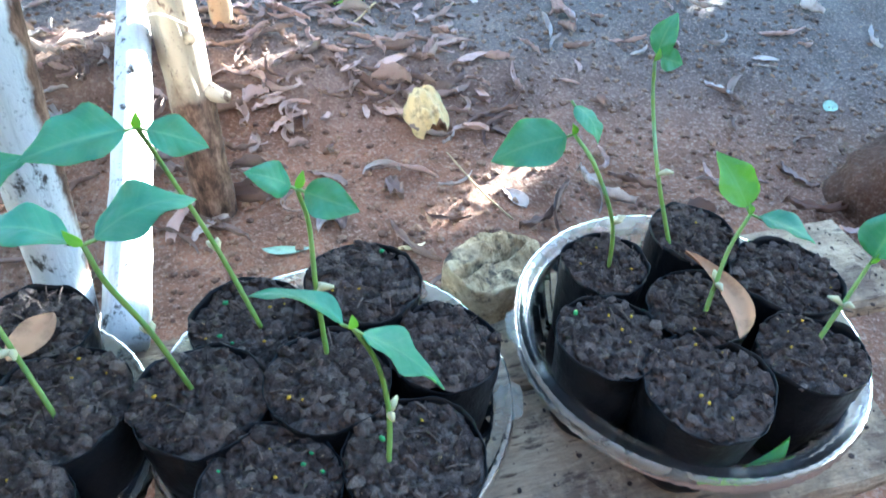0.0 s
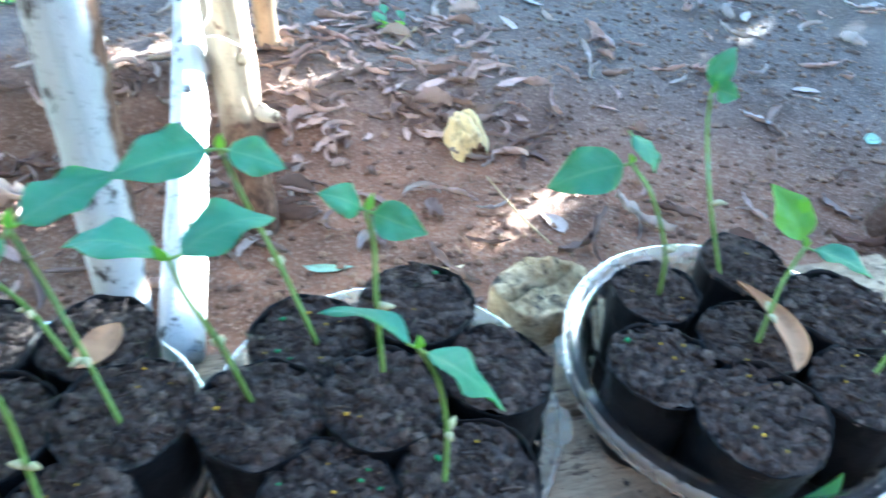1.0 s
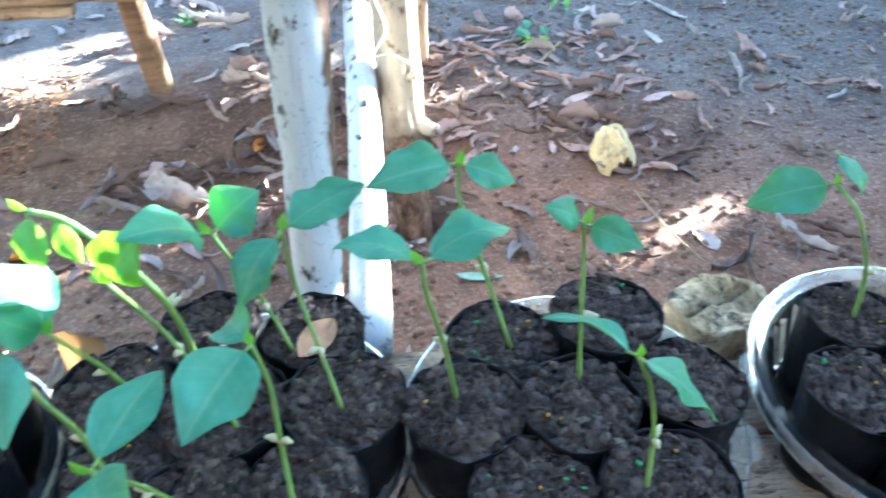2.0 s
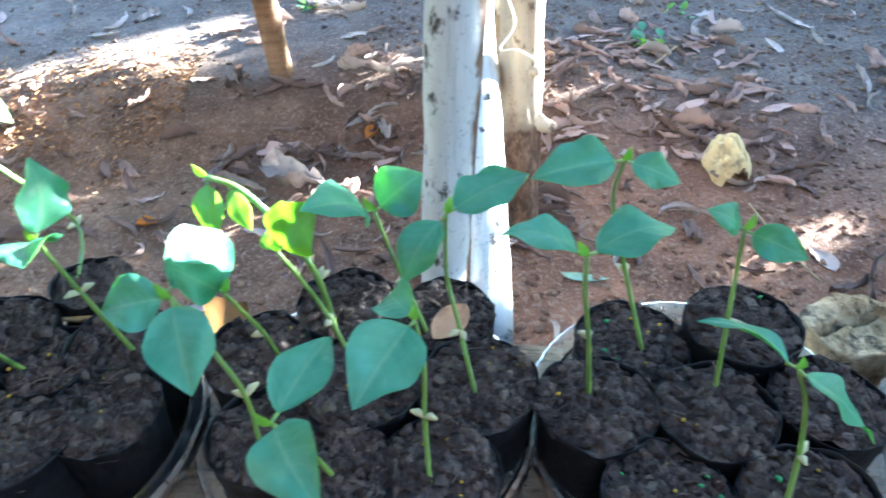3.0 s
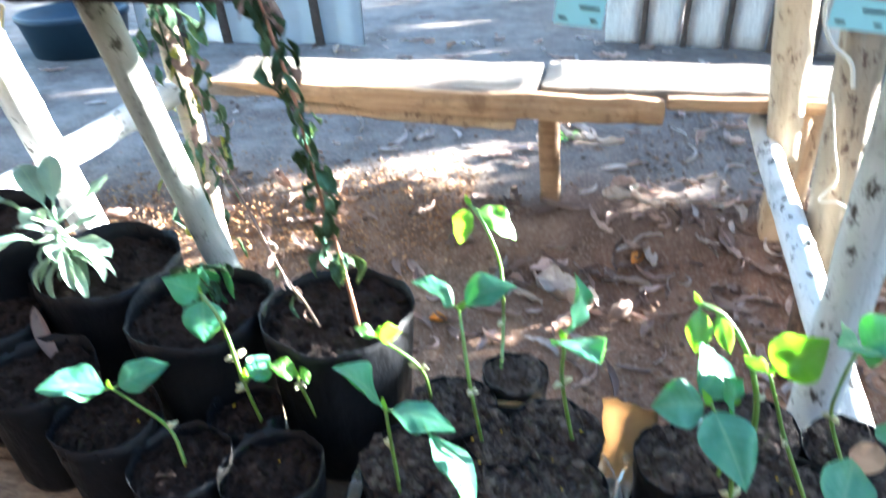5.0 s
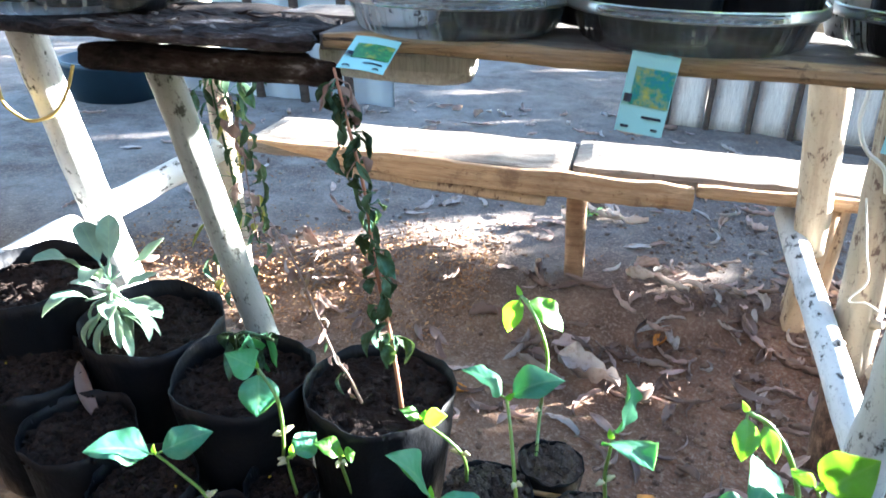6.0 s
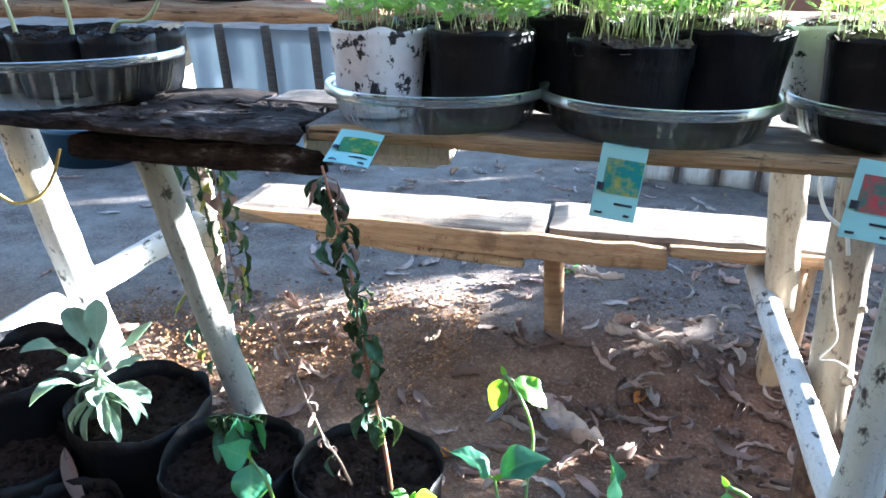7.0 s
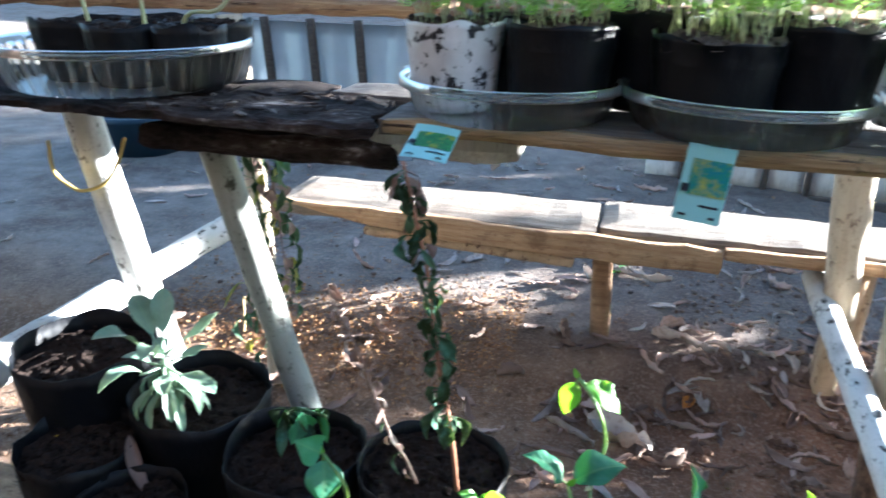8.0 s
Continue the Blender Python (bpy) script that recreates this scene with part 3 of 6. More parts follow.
pole("support_pole", (-0.266, 0.532, -0.03), (-0.2305, 0.6085, 0.792), 0.021, 0.0300, POLE_STRIP, "pale peeled pole with a dark bark strip under the shelf", 0.004, 1.3)
forked = pole("support_pole", (-0.110, 1.018, -0.04), (-0.150, 1.155, 0.87), 0.0345, 0.0365, POLE_FOOT, "tan forked pole with knots and a bark foot, leaning", 0.008, 2.1, knots=((0.38, 1.9, 0.010), (0.52, 2.3, 0.008)))
part("side_stem", tube_bm(spline([(0.003, 0.008, 0.05), (0.006, 0.010, 0.20), (0.010, 0.012, 0.36), (0.013, 0.011, 0.62), (0.016, 0.008, 0.86)], 20), [0.021 - 0.005 * i / 20 for i in range(21)], 14, lump=0.16, seed=2.7), POLE_FOOT, forked, "slimmer stem grown along the pole")
part("branch_stub", tube_bm([(-0.014, 0.008, 0.262), (-0.034, 0.016, 0.250), (-0.050, 0.020, 0.244)], [0.018, 0.013, 0.010], 12, lump=0.25, seed=4.1), POLE_TAN, forked, "sawn branch stub")
pole("rail_pole", (-0.208, 0.492, 0.272), (-0.1797, 1.5115, 0.324), 0.0225, 0.0262, POLE, "white rail pole with black knots, lying between the legs", 0.005, 4.4, knots=((0.45, 2.0, 0.010), (0.30, 4.4, 0.008)))
pole("hanging_post", (-0.154, 1.378, 0.288), (-0.218, 1.367, 0.87), 0.032, 0.0430, POLE_TAN, "short pale post hanging down from the rear shelf", 0.004, 3.0)
pole("support_pole", (-0.849, 0.548, -0.013), (-1.202, 0.717, 0.780), 0.0165, 0.0240, POLE_GREY, "grey pole slanting up to the shelf", 0.006, 5.2)
pole("support_pole", (-1.396, 1.165, 0.02), (-1.405, 1.122, 0.87), 0.020, 0.025, POLE_TAN, "tan pole with climbing leaves behind the shelf", 0.008, 6.6)
pole("support_pole", (-1.420, 0.892, -0.02), (-1.4485, 0.7556, 0.785), 0.031, 0.028, POLE, "thick white pole leaning under the shelf", 0.008, 7.7)
pole("cross_pole", (-1.428, 0.815, 0.445), (-1.385, 1.10, 0.470), 0.024, 0.026, POLE, "short white cross pole fixed to a leg", 0.002, 8.1)
pole("cross_pole", (-1.480, 0.30, 0.405), (-1.458, 0.765, 0.418), 0.032, 0.029, POLE, "white pole lying slanted beside the pots", 0.003, 9.1)


def board(name, centre, size, mat, label, yaw=0.0, roll=0.0, pitch=0.0, seed=0.0, parent=None, rough=0.004, warp=0.0, category="board"):
    bm = board_bm(size, min(size) * 0.12, rough, (max(4, int(size[0] / 0.04)), 5, 3), seed, warp)
    if parent:
        ob = part(name, bm, mat, parent, smooth=False)
        ob.location = Vector(centre) - Vector(parent.location)
    else:
        ob = solid(name, bm, mat, centre, label, category, smooth=False)
    ob.rotation_euler = (radians(roll), radians(pitch), radians(yaw))
    return ob


# low bench under the trays
SLAB_Z = 0.262
low = thing("low_bench", (-0.35, 0.36, 0.0), "low bench of rough slabs under the seedling trays", "bench")
for k, (x0, x1, y, w, th) in enumerate([(-1.62, -0.20, 0.265, 0.17, 0.035), (-0.19, 0.465, 0.275, 0.17, 0.034), (-1.60, -0.27, 0.432, 0.145, 0.034), (-0.235, 0.62, 0.430, 0.135, 0.034)]):
    board("slab", ((x0 + x1) / 2, y, SLAB_Z - th / 2), (x1 - x0, w, th), SLAB_DIRTY, "", 0.6 * (-1) ** k, seed=k + 1.0, parent=low, rough=0.005)
for k, (x, y) in enumerate([(-1.45, 0.30), (-0.62, 0.30), (0.42, 0.30), (-0.62, 0.42), (0.48, 0.42)]):
    ob = part("leg", tube_bm([(0, 0, -0.03), (0.006, 0.0, 0.12), (0, 0, SLAB_Z - 0.033)], 0.034, 14, lump=0.12, seed=k + 20), POLE_BROWN, low)
    ob.location = Vector((x, y, 0)) - Vector(low.location)
stump = thing("stump", (0.160, 0.492, 0.0), "sawn stump with a pale cracked top beside the trays", "stump")
part("bark", tube_bm([(0, 0.0, -0.02), (0.004, 0, 0.1), (0, -0.003, 0.2), (0, -0.008, 0.262)], [0.052, 0.050, 0.049, 0.047], 26, lump=0.20, seed=3.3), STUMP_SIDE, stump)
top_bm, _ = lathe_bm([(0.001, 0.0)] + [(0.006 * i, 0.0) for i in range(1, 8)] + [(0.047, -0.001), (0.0485, -0.003), (0.0495, -0.010), (0.0500, -0.022), (0.0500, -0.048)], 60, lambda a, z: 1 + 0.09 * math.sin(2 * a + 1) + 0.05 * math.sin(5 * a))
for v in top_bm.verts:
    r_at = math.hypot(v.co.x, v.co.y)
    v.co.z += 0.006 * hash3(v.co, 24, 2) + 0.006 * hash3(v.co, 75, 5) - 0.020 * max(0.0, 1 - abs(v.co.y - 0.4 * v.co.x - 0.006) / 0.006) * (r_at < 0.045)
    v.co.z -= 0.016 * max(0.0, 1 - math.hypot((v.co.x - 0.020) / 1.5, v.co.y - 0.004) / (0.024 + 0.008 * hash3(v.co, 60, 8)))
part("cut_face", top_bm, STUMP_TOP, stump, "pale cracked cut face", smooth=False).location = (0, -0.008, 0.305)

# upper shelf
SHELF_Z = 0.814
shelf = thing("shelf", (-0.5, 0.7, 0.8), "plank shelf on poles carrying seedling trays", "shelf")
for k, (x0, x1, y, w, th, mat) in enumerate([(-0.88, 0.9, 0.630, 0.14, 0.020, WEATHERED_DARK), (-1.0, 0.9, 0.749, 0.092, 0.022, WEATHERED_DARK), (-1.9, -1.02, 0.742, 0.10, 0.018, ROTTEN), (-1.9, -1.44, 0.605, 0.15, 0.018, ROTTEN)]):
    board("plank", ((x0 + x1) / 2, y, SHELF_Z - th / 2 - (0.006 if mat is ROTTEN else 0)), (x1 - x0, w, th), mat, "", [0.4, 0, 0.3, 0.5][k], seed=k + 31.0, parent=shelf, rough=0.005)
board("front_batten", (-0.20, 0.548, SHELF_Z - 0.008), (1.34, 0.018, 0.017), EDGE_TAN, "", -0.5, seed=41.0, parent=shelf, rough=0.004)
board("under_batten", (-0.84, 0.70, SHELF_Z - 0.050), (0.20, 0.045, 0.05), WHITEBOARD, "", 4, seed=42.0, parent=shelf)
def rotten_plank(name, x0, x1, y0, y1, z0, z1, label, seed, relief=0.006):
    """A rotten plank: its top gouged along the grain, its edges crumbled and its +x end broken off aslant."""
    bm = board_bm((x1 - x0, y1 - y0, z1 - z0), 0.003, 0.003, (int((x1 - x0) / 0.006), 26, 5), seed)
    half, top = (x1 - x0) / 2, (z1 - z0) / 2
    for v in bm.verts:
        p = v.co.copy()
        ridge = hash3((p.x * 0.35, p.y, 0), 42, seed) * 0.7 + hash3((p.x, p.y, 0), 30, seed + 1) * 0.6 + hash3((p.x * 0.6, p.y, 0), 95, seed + 2) * 0.4
        if p.z > top * 0.4:
            v.co.z += relief * (ridge - 0.3) - relief * 2.2 * max(0.0, hash3((p.x, p.y, 3), 13, seed) - 0.25)
        if p.y < -(y1 - y0) * 0.42:
            v.co.y += 0.008 * hash3((p.x, 0, p.z), 26, seed + 4) + 0.004 * hash3((p.x, 0, p.z), 80, seed + 5)
        v.co.x -= smooth01(p.x, 0.4 * half, half) * (0.045 * (p.y / (y1 - y0) + 0.5) + 0.022 * hash3((0, p.y, p.z), 30, seed + 6))
    return solid(name, bm, ROTTEN, ((x0 + x1) / 2, (y0 + y1) / 2, (z0 + z1) / 2), label, "board", smooth=False)


rotten_plank("rotten_board", -1.46, -0.872, 0.522, 0.715, SHELF_Z - 0.018, SHELF_Z - 0.002, "dark rotten board with pale worn patches and a broken end", 51.0)
rotten_plank("rotten_beam", -1.20, -0.862, 0.570, 0.610, 0.752, 0.782, "dark rotten beam with pale patches under the shelf edge", 57.0, 0.003)
rotten = bpy.data.objects["rotten_board"]
chips = random.Random(77)
for k in range(60):
    bm = bmesh.new()
    blob(bm, Vector((0, 0, 0)), (chips.uniform(0.005, 0.020), chips.uniform(0.003, 0.008), chips.uniform(0.001, 0.0025)), chips, 0.4)
    ob = part("bark_flake", bm, WEATHERED_DARK if k % 5 == 0 else ROTTEN, rotten)
    ob.location = (chips.uniform(-0.02, 0.24), chips.uniform(-0.088, 0.06), 0.0075)
    ob.rotation_euler = (radians(chips.gauss(0, 10)), radians(chips.gauss(0, 10)), chips.gauss(0, 0.5))

rear = thing("rear_shelf", (-0.8, 1.25, 0.87), "rear shelf of reddish rough planks on poles", "shelf")
for k, (x0, x1, y, w) in enumerate([(-2.6, -0.98, 1.21, 0.12), (-0.95, 0.9, 1.21, 0.12), (-2.6, 0.9, 1.345, 0.13)]):
    board("plank", ((x0 + x1) / 2, y, 0.889), (x1 - x0, w, 0.034), SAWN_RED, "", 0.2, seed=k + 61.0, parent=rear, rough=0.009)

def debris():
    r_ = random.Random(91)
    bm = bmesh.new()
    for _ in range(1300):
        x, y = r_.uniform(-0.75, 0.6), r_.uniform(0.19, 0.495)
        q = 0.0008 + 0.0020 * r_.random() ** 4
        if r_.random() < 0.06:
            a, ln = r_.uniform(0, 6.28), r_.uniform(0.003, 0.010)
            d = Vector((math.cos(a) * ln, math.sin(a) * ln, 0.002))
            tube_bm([Vector((x, y, SLAB_Z + 0.003)) - d, Vector((x, y, SLAB_Z + 0.005)) + d], 0.0007, 4, bm)
        else:
            blob(bm, Vector((x, y, SLAB_Z + 0.002)), (q, q, q * 0.7), r_, 0.35)
    solid("slab_debris", bm, SOIL, (0, 0, 0), "soil crumbs and fibres spilt on the low bench", "soil", kind="stuff", smooth=False)


debris()

# bench
BENCH_Z = 0.412
bench = thing("bench", (-0.75, 1.5, 0.0), "rustic sawn-plank bench with a bleached top", "bench")
board("seat_plank", (-1.082, 1.500, BENCH_Z - 0.022), (0.812, 0.235, 0.044), BENCHTOP, "", 1.5, seed=71.0, parent=bench)
board("seat_plank", (-0.335, 1.540, BENCH_Z - 0.020), (0.68, 0.225, 0.042), BENCHTOP, "", 0.5, seed=72.0, parent=bench)
rail = board("front_rail", (-0.93, 1.372, BENCH_Z - 0.030), (1.06, 0.026, 0.058), SAWN, "", 1.5, 0, 1.0, seed=73.0, parent=bench, rough=0.006)
for v in rail.data.vertices:
    lower = 0.12 + 0.88 * smooth01(v.co.x, -0.56, -0.10) + 0.10 * hash3((v.co.x, 0, 0), 9, 3)
    v.co.z = 0.029 - (0.029 - v.co.z) * lower
board("front_rail", (-0.20, 1.400, BENCH_Z - 0.020), (0.40, 0.024, 0.028), SAWN, "", 2.0, seed=74.0, parent=bench)
board("bark_edge", (-0.98, 1.392, BENCH_Z - 0.072), (0.52, 0.036, 0.026), POLE_BROWN, "", 1.5, 0, 3.0, seed=75.0, parent=bench, rough=0.006)
for k, (x, y, z0, w) in enumerate([(-0.655, 1.545, 0.03, 0.062), (-0.125, 1.465, -0.02, 0.085), (-0.05, 1.62, 0.03, 0.06)]):
    h = BENCH_Z - 0.04 - z0
    bm = place(board_bm((h, w, 0.05), 0.004, 0.003, (8, 3, 3), 80.0 + k), Matrix.Rotation(radians(90), 4, "Y"))
    ob = part("leg", bm, SAWN_DARK if k == 0 else POLE_BROWN, bench)
    ob.location = Vector((x, y, z0 + h / 2)) - Vector(bench.location)
    ob.rotation_euler = (0, radians([-3, 2, 0][k]), 0)

# ---- trays, bags and pots ----
def tray(at, r, depth, label, turn=0.0, group="", ribs=46, body=None, rim=None, wide=1.0):
    """A round clear tray with ribbed walls, a doubled lip and a handle tab."""
    t = thing("plastic_tray", at, label, "tray", group)
    def rib(a, z):
        return 1 + 0.016 * (1 if math.sin(a * ribs) > 0 else -1) * (1 if 0.004 < z < depth * 0.86 else 0)
    top = 0.93 if wide < 1 else 0.885
    prof = [(0.001, 0.002), (r * 0.45, 0.002), (r * (top - 0.13), 0.002), (r * (top - 0.10), 0.005), (r * (top - 0.07), depth * 0.3), (r * (top - 0.025), depth * 0.8), (r * (top - 0.01), depth * 0.9), (r * top, depth)]
    bm, _ = lathe_bm(prof, ribs * 4, rib)
    for k, f in enumerate(bm.faces):
        f.material_index = 1 if k % 4 == 3 and k >= ribs * 12 else 0
    part("tray_body", bm, [body or CLEAR, {"dusty_clear_plastic": SMOKY_RIB, "clean_clear_plastic": CLEAN_RIB}.get(body.name if body else "", RIB)], t, smooth=False)
    def scal(a, z):
        return 1 + 0.004 * math.sin(a * ribs * 1.5) + 0.006 * math.sin(3 * a + turn) + 0.008 * hash3((math.cos(a) * 4, math.sin(a) * 4, turn), 1.0, 5)
    lip = [(r * 0.922, depth * 0.90), (r * 0.93, depth), (r * 0.975, depth + 0.0025), (r * 1.0, depth + 0.001), (r * 1.004, depth - 0.006), (r * 0.998, depth - 0.008), (r * 0.99, depth - 0.001), (r * 0.938, depth - 0.004)]
    if wide >= 1:      # a broad stepped lip
        lip = [(r * 0.880, depth * 0.86), (r * 0.895, depth * 0.96), (r * 0.915, depth - 0.001), (r * 0.935, depth), (r * 0.965, depth + 0.0008), (r * 0.975, depth + 0.0030), (r * 0.995, depth + 0.0032), (r * 1.006, depth - 0.001), (r * 1.010, depth - 0.010)]
    lip = [(r * 0.955 + (q - r * 0.955) * wide if q > r * 0.955 else q, z) for q, z in lip]
    bm, _ = lathe_bm(lip, 160, scal)
    part("lip", bm, rim or LIP, t)
    if wide >= 1:
        bm = bmesh.new()
        rings = [[bm.verts.new((q * r * math.cos(a), q * r * math.sin(a), 0.0045 + 0.003 * hash3((q * 3 * math.cos(a), q * 3 * math.sin(a), turn), 2.0, 3) + 0.010 * q ** 8)) for a in (2 * math.pi * k / 48 for k in range(48))] for q in (0.02, 0.2, 0.4, 0.55, 0.68, 0.755)]
        for p, q in zip(rings, rings[1:]):
            for k in range(48):
                bm.faces.new((p[k], p[(k + 1) % 48], q[(k + 1) % 48], q[k]))
        bm.faces.new(rings[0])
        part("mud_film", bm, SOIL_SHADE_MUD, t, "dark mud left on the tray floor")
    bm = bmesh.new()
    pts = []
    for k in range(9):
        u = k / 8 - 0.5
        a = turn + u * 0.26
        out = r * (1.0 + 0.050 * min(1.0, 2.2 * math.cos(u * math.pi)))
        pts.append(((r * 0.985 * math.cos(a), r * 0.985 * math.sin(a)), (out * math.cos(a), out * math.sin(a))))
    for z in (depth - 0.0005, depth + 0.0022):
        rows = [[bm.verts.new((*p, z)) for p in pair] for pair in pts]
        for p, q in zip(rows, rows[1:]):
            bm.faces.new((p[0], p[1], q[1], q[0]))
    bmesh.ops.recalc_face_normals(bm, faces=bm.faces)
    part("tab", bm, rim or LIP, t)
    return t


def bag_wobble(a, z, h, seed):
    return 1 + 0.055 * hash3((math.cos(a), math.sin(a), z * 6), 1.3, seed) + 0.030 * hash3((math.cos(a), math.sin(a), z * 14), 4.5, seed) * (0.4 + z / h) + 0.014 * hash3((math.cos(a), math.sin(a), z * 9), 11, seed + 4)


def soil_bm(r, seed, clods=70, h=0.1, bag=0.0):
    r_ = random.Random(seed)
    bm = bmesh.new()
    rings, seg = 15, 44
    prev = None
    for i in range(rings + 1):
        q = r * i / rings
        ring = []
        for k in range(seg if i else 1):
            a = 2 * math.pi * k / seg
            f = bag_wobble(a, h, h, bag)
            x, y = q * f * math.cos(a), q * f * math.sin(a)
            z = 0.009 * hash3((x, y, 0), 38, seed) + 0.006 * hash3((x, y, 0), 130, seed + 1) + 0.004 * hash3((x, y, 0), 290, seed + 2) + 0.002 - 0.004 * (q / r) ** 4
            ring.append(bm.verts.new((x, y, z)))
        if prev is not None:
            for k in range(seg):
                if len(prev) == 1:
                    bm.faces.new((prev[0], ring[k], ring[(k + 1) % seg]))
                else:
                    bm.faces.new((prev[k], ring[k], ring[(k + 1) % seg], prev[(k + 1) % seg]))
        prev = ring
    for _ in range(clods):
        a, q = r_.uniform(0, 6.28), r * 0.94 * math.sqrt(r_.random())
        s = min(r, 0.046) * (0.020 + 0.115 * r_.random() ** 3.0)
        c = Vector((q * math.cos(a), q * math.sin(a), s * 0.35))
        c.z += 0.009 * hash3((c.x, c.y, 0), 38, seed) + 0.001
        sq = Vector((r_.uniform(0.7, 1.4), r_.uniform(0.7, 1.3), r_.uniform(0.5, 0.9)))
        blob(bm, c, sq * s, r_, 0.42)
    for _ in range(16):   # bits of fibre
        a, q = r_.uniform(0, 6.28), r * 0.8 * math.sqrt(r_.random())
        c = Vector((q * math.cos(a), q * math.sin(a), 0.006))
        b = r_.uniform(0, 6.28)
        d = Vector((math.cos(b), math.sin(b), r_.uniform(-0.1, 0.35))) * r * r_.uniform(0.1, 0.25)
        tube_bm([c - d, c + Vector((0, 0, 0.002)), c + d], 0.0007, 4, bm)
    return bm


def bag_bm(r, h, seed, over=0.004):
    """A crinkled polythene bag, open on top, its rim standing a little over the soil."""
    def wob(a, z):
        return bag_wobble(a, z, h, seed)
    prof = [(r * 0.25, 0.0), (r * 0.78, 0.001), (r * 0.86, 0.012), (r * 0.90, h * 0.3), (r * 0.94, h * 0.6), (r * 0.985, h * 0.85), (r * 1.01, h), (r * 1.02, h + over), (r * 1.008, h + over), (r * 0.995, h), (r * 0.985, h - 0.02)]
    bm, rings = lathe_bm(prof, 64, wob)
    for k, v in enumerate(rings[7]):
        dz = (0.007 + 0.2 * over) * hash3((math.cos(k * math.pi / 32), math.sin(k * math.pi / 32), seed), 1.9, seed)
        v.co.z += dz
        rings[8][k].co.z += dz
    return bm


def specks_bm(r, seed, n, size):
    r_ = random.Random(seed * 13 + 5)
    bm = bmesh.new()
    for _ in range(n):
        a, q = r_.uniform(0, 6.28), r * 0.8 * math.sqrt(r_.random())
        z = size * r_.uniform(0.6, 1.4)
        blob(bm, Vector((q * math.cos(a), q * math.sin(a), 0.008)), (z, z * 0.7, z * 0.6), r_)
    return bm


GRAIN, SPROUT = make_speck("yellow_petal_bits", (0.55, 0.36, 0.02)), make_speck("tiny_weed_green", (0.06, 0.30, 0.10))
bag_count = 0


def planted_bag(x, y, r, soil_z, base_z, label="black polythene nursery bag filled with dark crumbly soil", mat=None, group="nursery bags", tilt=(0, 0), clods=430, sprouts=0, grains=3, sink=0.004, earth=None):
    global bag_count
    bag_count += 1
    s = bag_count * 1.37
    r *= 1.07 if x < -0.2 else 1.0      # the bags farther along are stuffed wider
    t = thing("nursery_bag", (x, y, base_z), label, "plant bag", group)
    h = soil_z - base_z
    part("bag", bag_bm(r, h, s, sink), mat or BLACK, t)
    ob = part("soil", soil_bm(r * 1.0, bag_count * 3 + 1, clods, h, s), earth or SOIL, t, "dark crumbly potting soil", smooth=False)
    ob.location = (0, 0, h)
    if grains:
        bits = part("petal_litter", specks_bm(r, bag_count, grains, 0.0016), GRAIN, t, "tiny yellow petal bits")
        tagged(bits, kind="stuff").location = (0, 0, h)
    if sprouts:
        bits = part("weed_growth", specks_bm(r, bag_count + 50, sprouts, 0.0025), SPROUT, t, "tiny green weed sprouts")
        tagged(bits, kind="stuff").location = (0, 0, h)
    t.rotation_euler = (radians(tilt[0]), radians(tilt[1]), rnd.uniform(0, 6.28))
    return t


TRAY_LABEL = "clear ribbed round plastic tray on the low bench"
tray((0.284, 0.334, SLAB_Z), 0.156, 0.064, "clear round plastic tray with a torn lip, on the low bench", radians(165), "lower trays")
tray((-0.030, 0.366, SLAB_Z), 0.150, 0.042, TRAY_LABEL, radians(-20), "lower trays")
tray((-0.322, 0.382, SLAB_Z), 0.150, 0.042, TRAY_LABEL, radians(150), "lower trays")
tray((-0.600, 0.358, SLAB_Z), 0.139, 0.057, TRAY_LABEL, radians(205), "lower trays")
SOIL_Z, BASE_Z = 0.365, SLAB_Z + 0.004
for x, y, r, sp, gr, tilt in [
        (0.223, 0.392, 0.039, 0, 3, (0, 0)), (0.322, 0.409, 0.042, 0, 1, (3, 0)), (0.186, 0.313, 0.043, 1, 4, (0, 0)), (0.239, 0.253, 0.050, 0, 5, (2, -2)),
        (0.342, 0.250, 0.043, 0, 4, (2, 2)), (0.376, 0.334, 0.049, 0, 1, (0, 0)), (0.276, 0.322, 0.043, 0, 3, (0, 0))]:
    planted_bag(x, y, r, SOIL_Z, BASE_Z, sprouts=sp, grains=gr, tilt=tilt)
for x, y, r, dz, sp, gr in [
        (-0.086, 0.412, 0.050, -0.012, 3, 6), (0.008, 0.416, 0.048, 0.008, 1, 2), (0.053, 0.338, 0.045, 0.0, 0, 0), (-0.130, 0.339, 0.048, 0.0, 0, 1),
        (-0.040, 0.328, 0.046, 0.004, 0, 2), (-0.092, 0.258, 0.047, -0.004, 5, 4), (0.004, 0.250, 0.048, 0.0, 1, 1)]:
    planted_bag(x, y, r, SOIL_Z + dz, BASE_Z, sprouts=sp, grains=gr)
for x, y, r, dz, gr in [
        (-0.342, 0.456, 0.042, 0.0, 0), (-0.250, 0.444, 0.042, -0.004, 0), (-0.412, 0.398, 0.043, 0.0, 1), (-0.224, 0.357, 0.046, 0.004, 3),
        (-0.318, 0.364, 0.047, 0.002, 4), (-0.256, 0.277, 0.045, 0.0, 4), (-0.390, 0.316, 0.041, -0.004, 2), (-0.330, 0.280, 0.040, 0.0, 3)]:
    planted_bag(x, y, r, SOIL_Z + dz, BASE_Z, grains=gr)
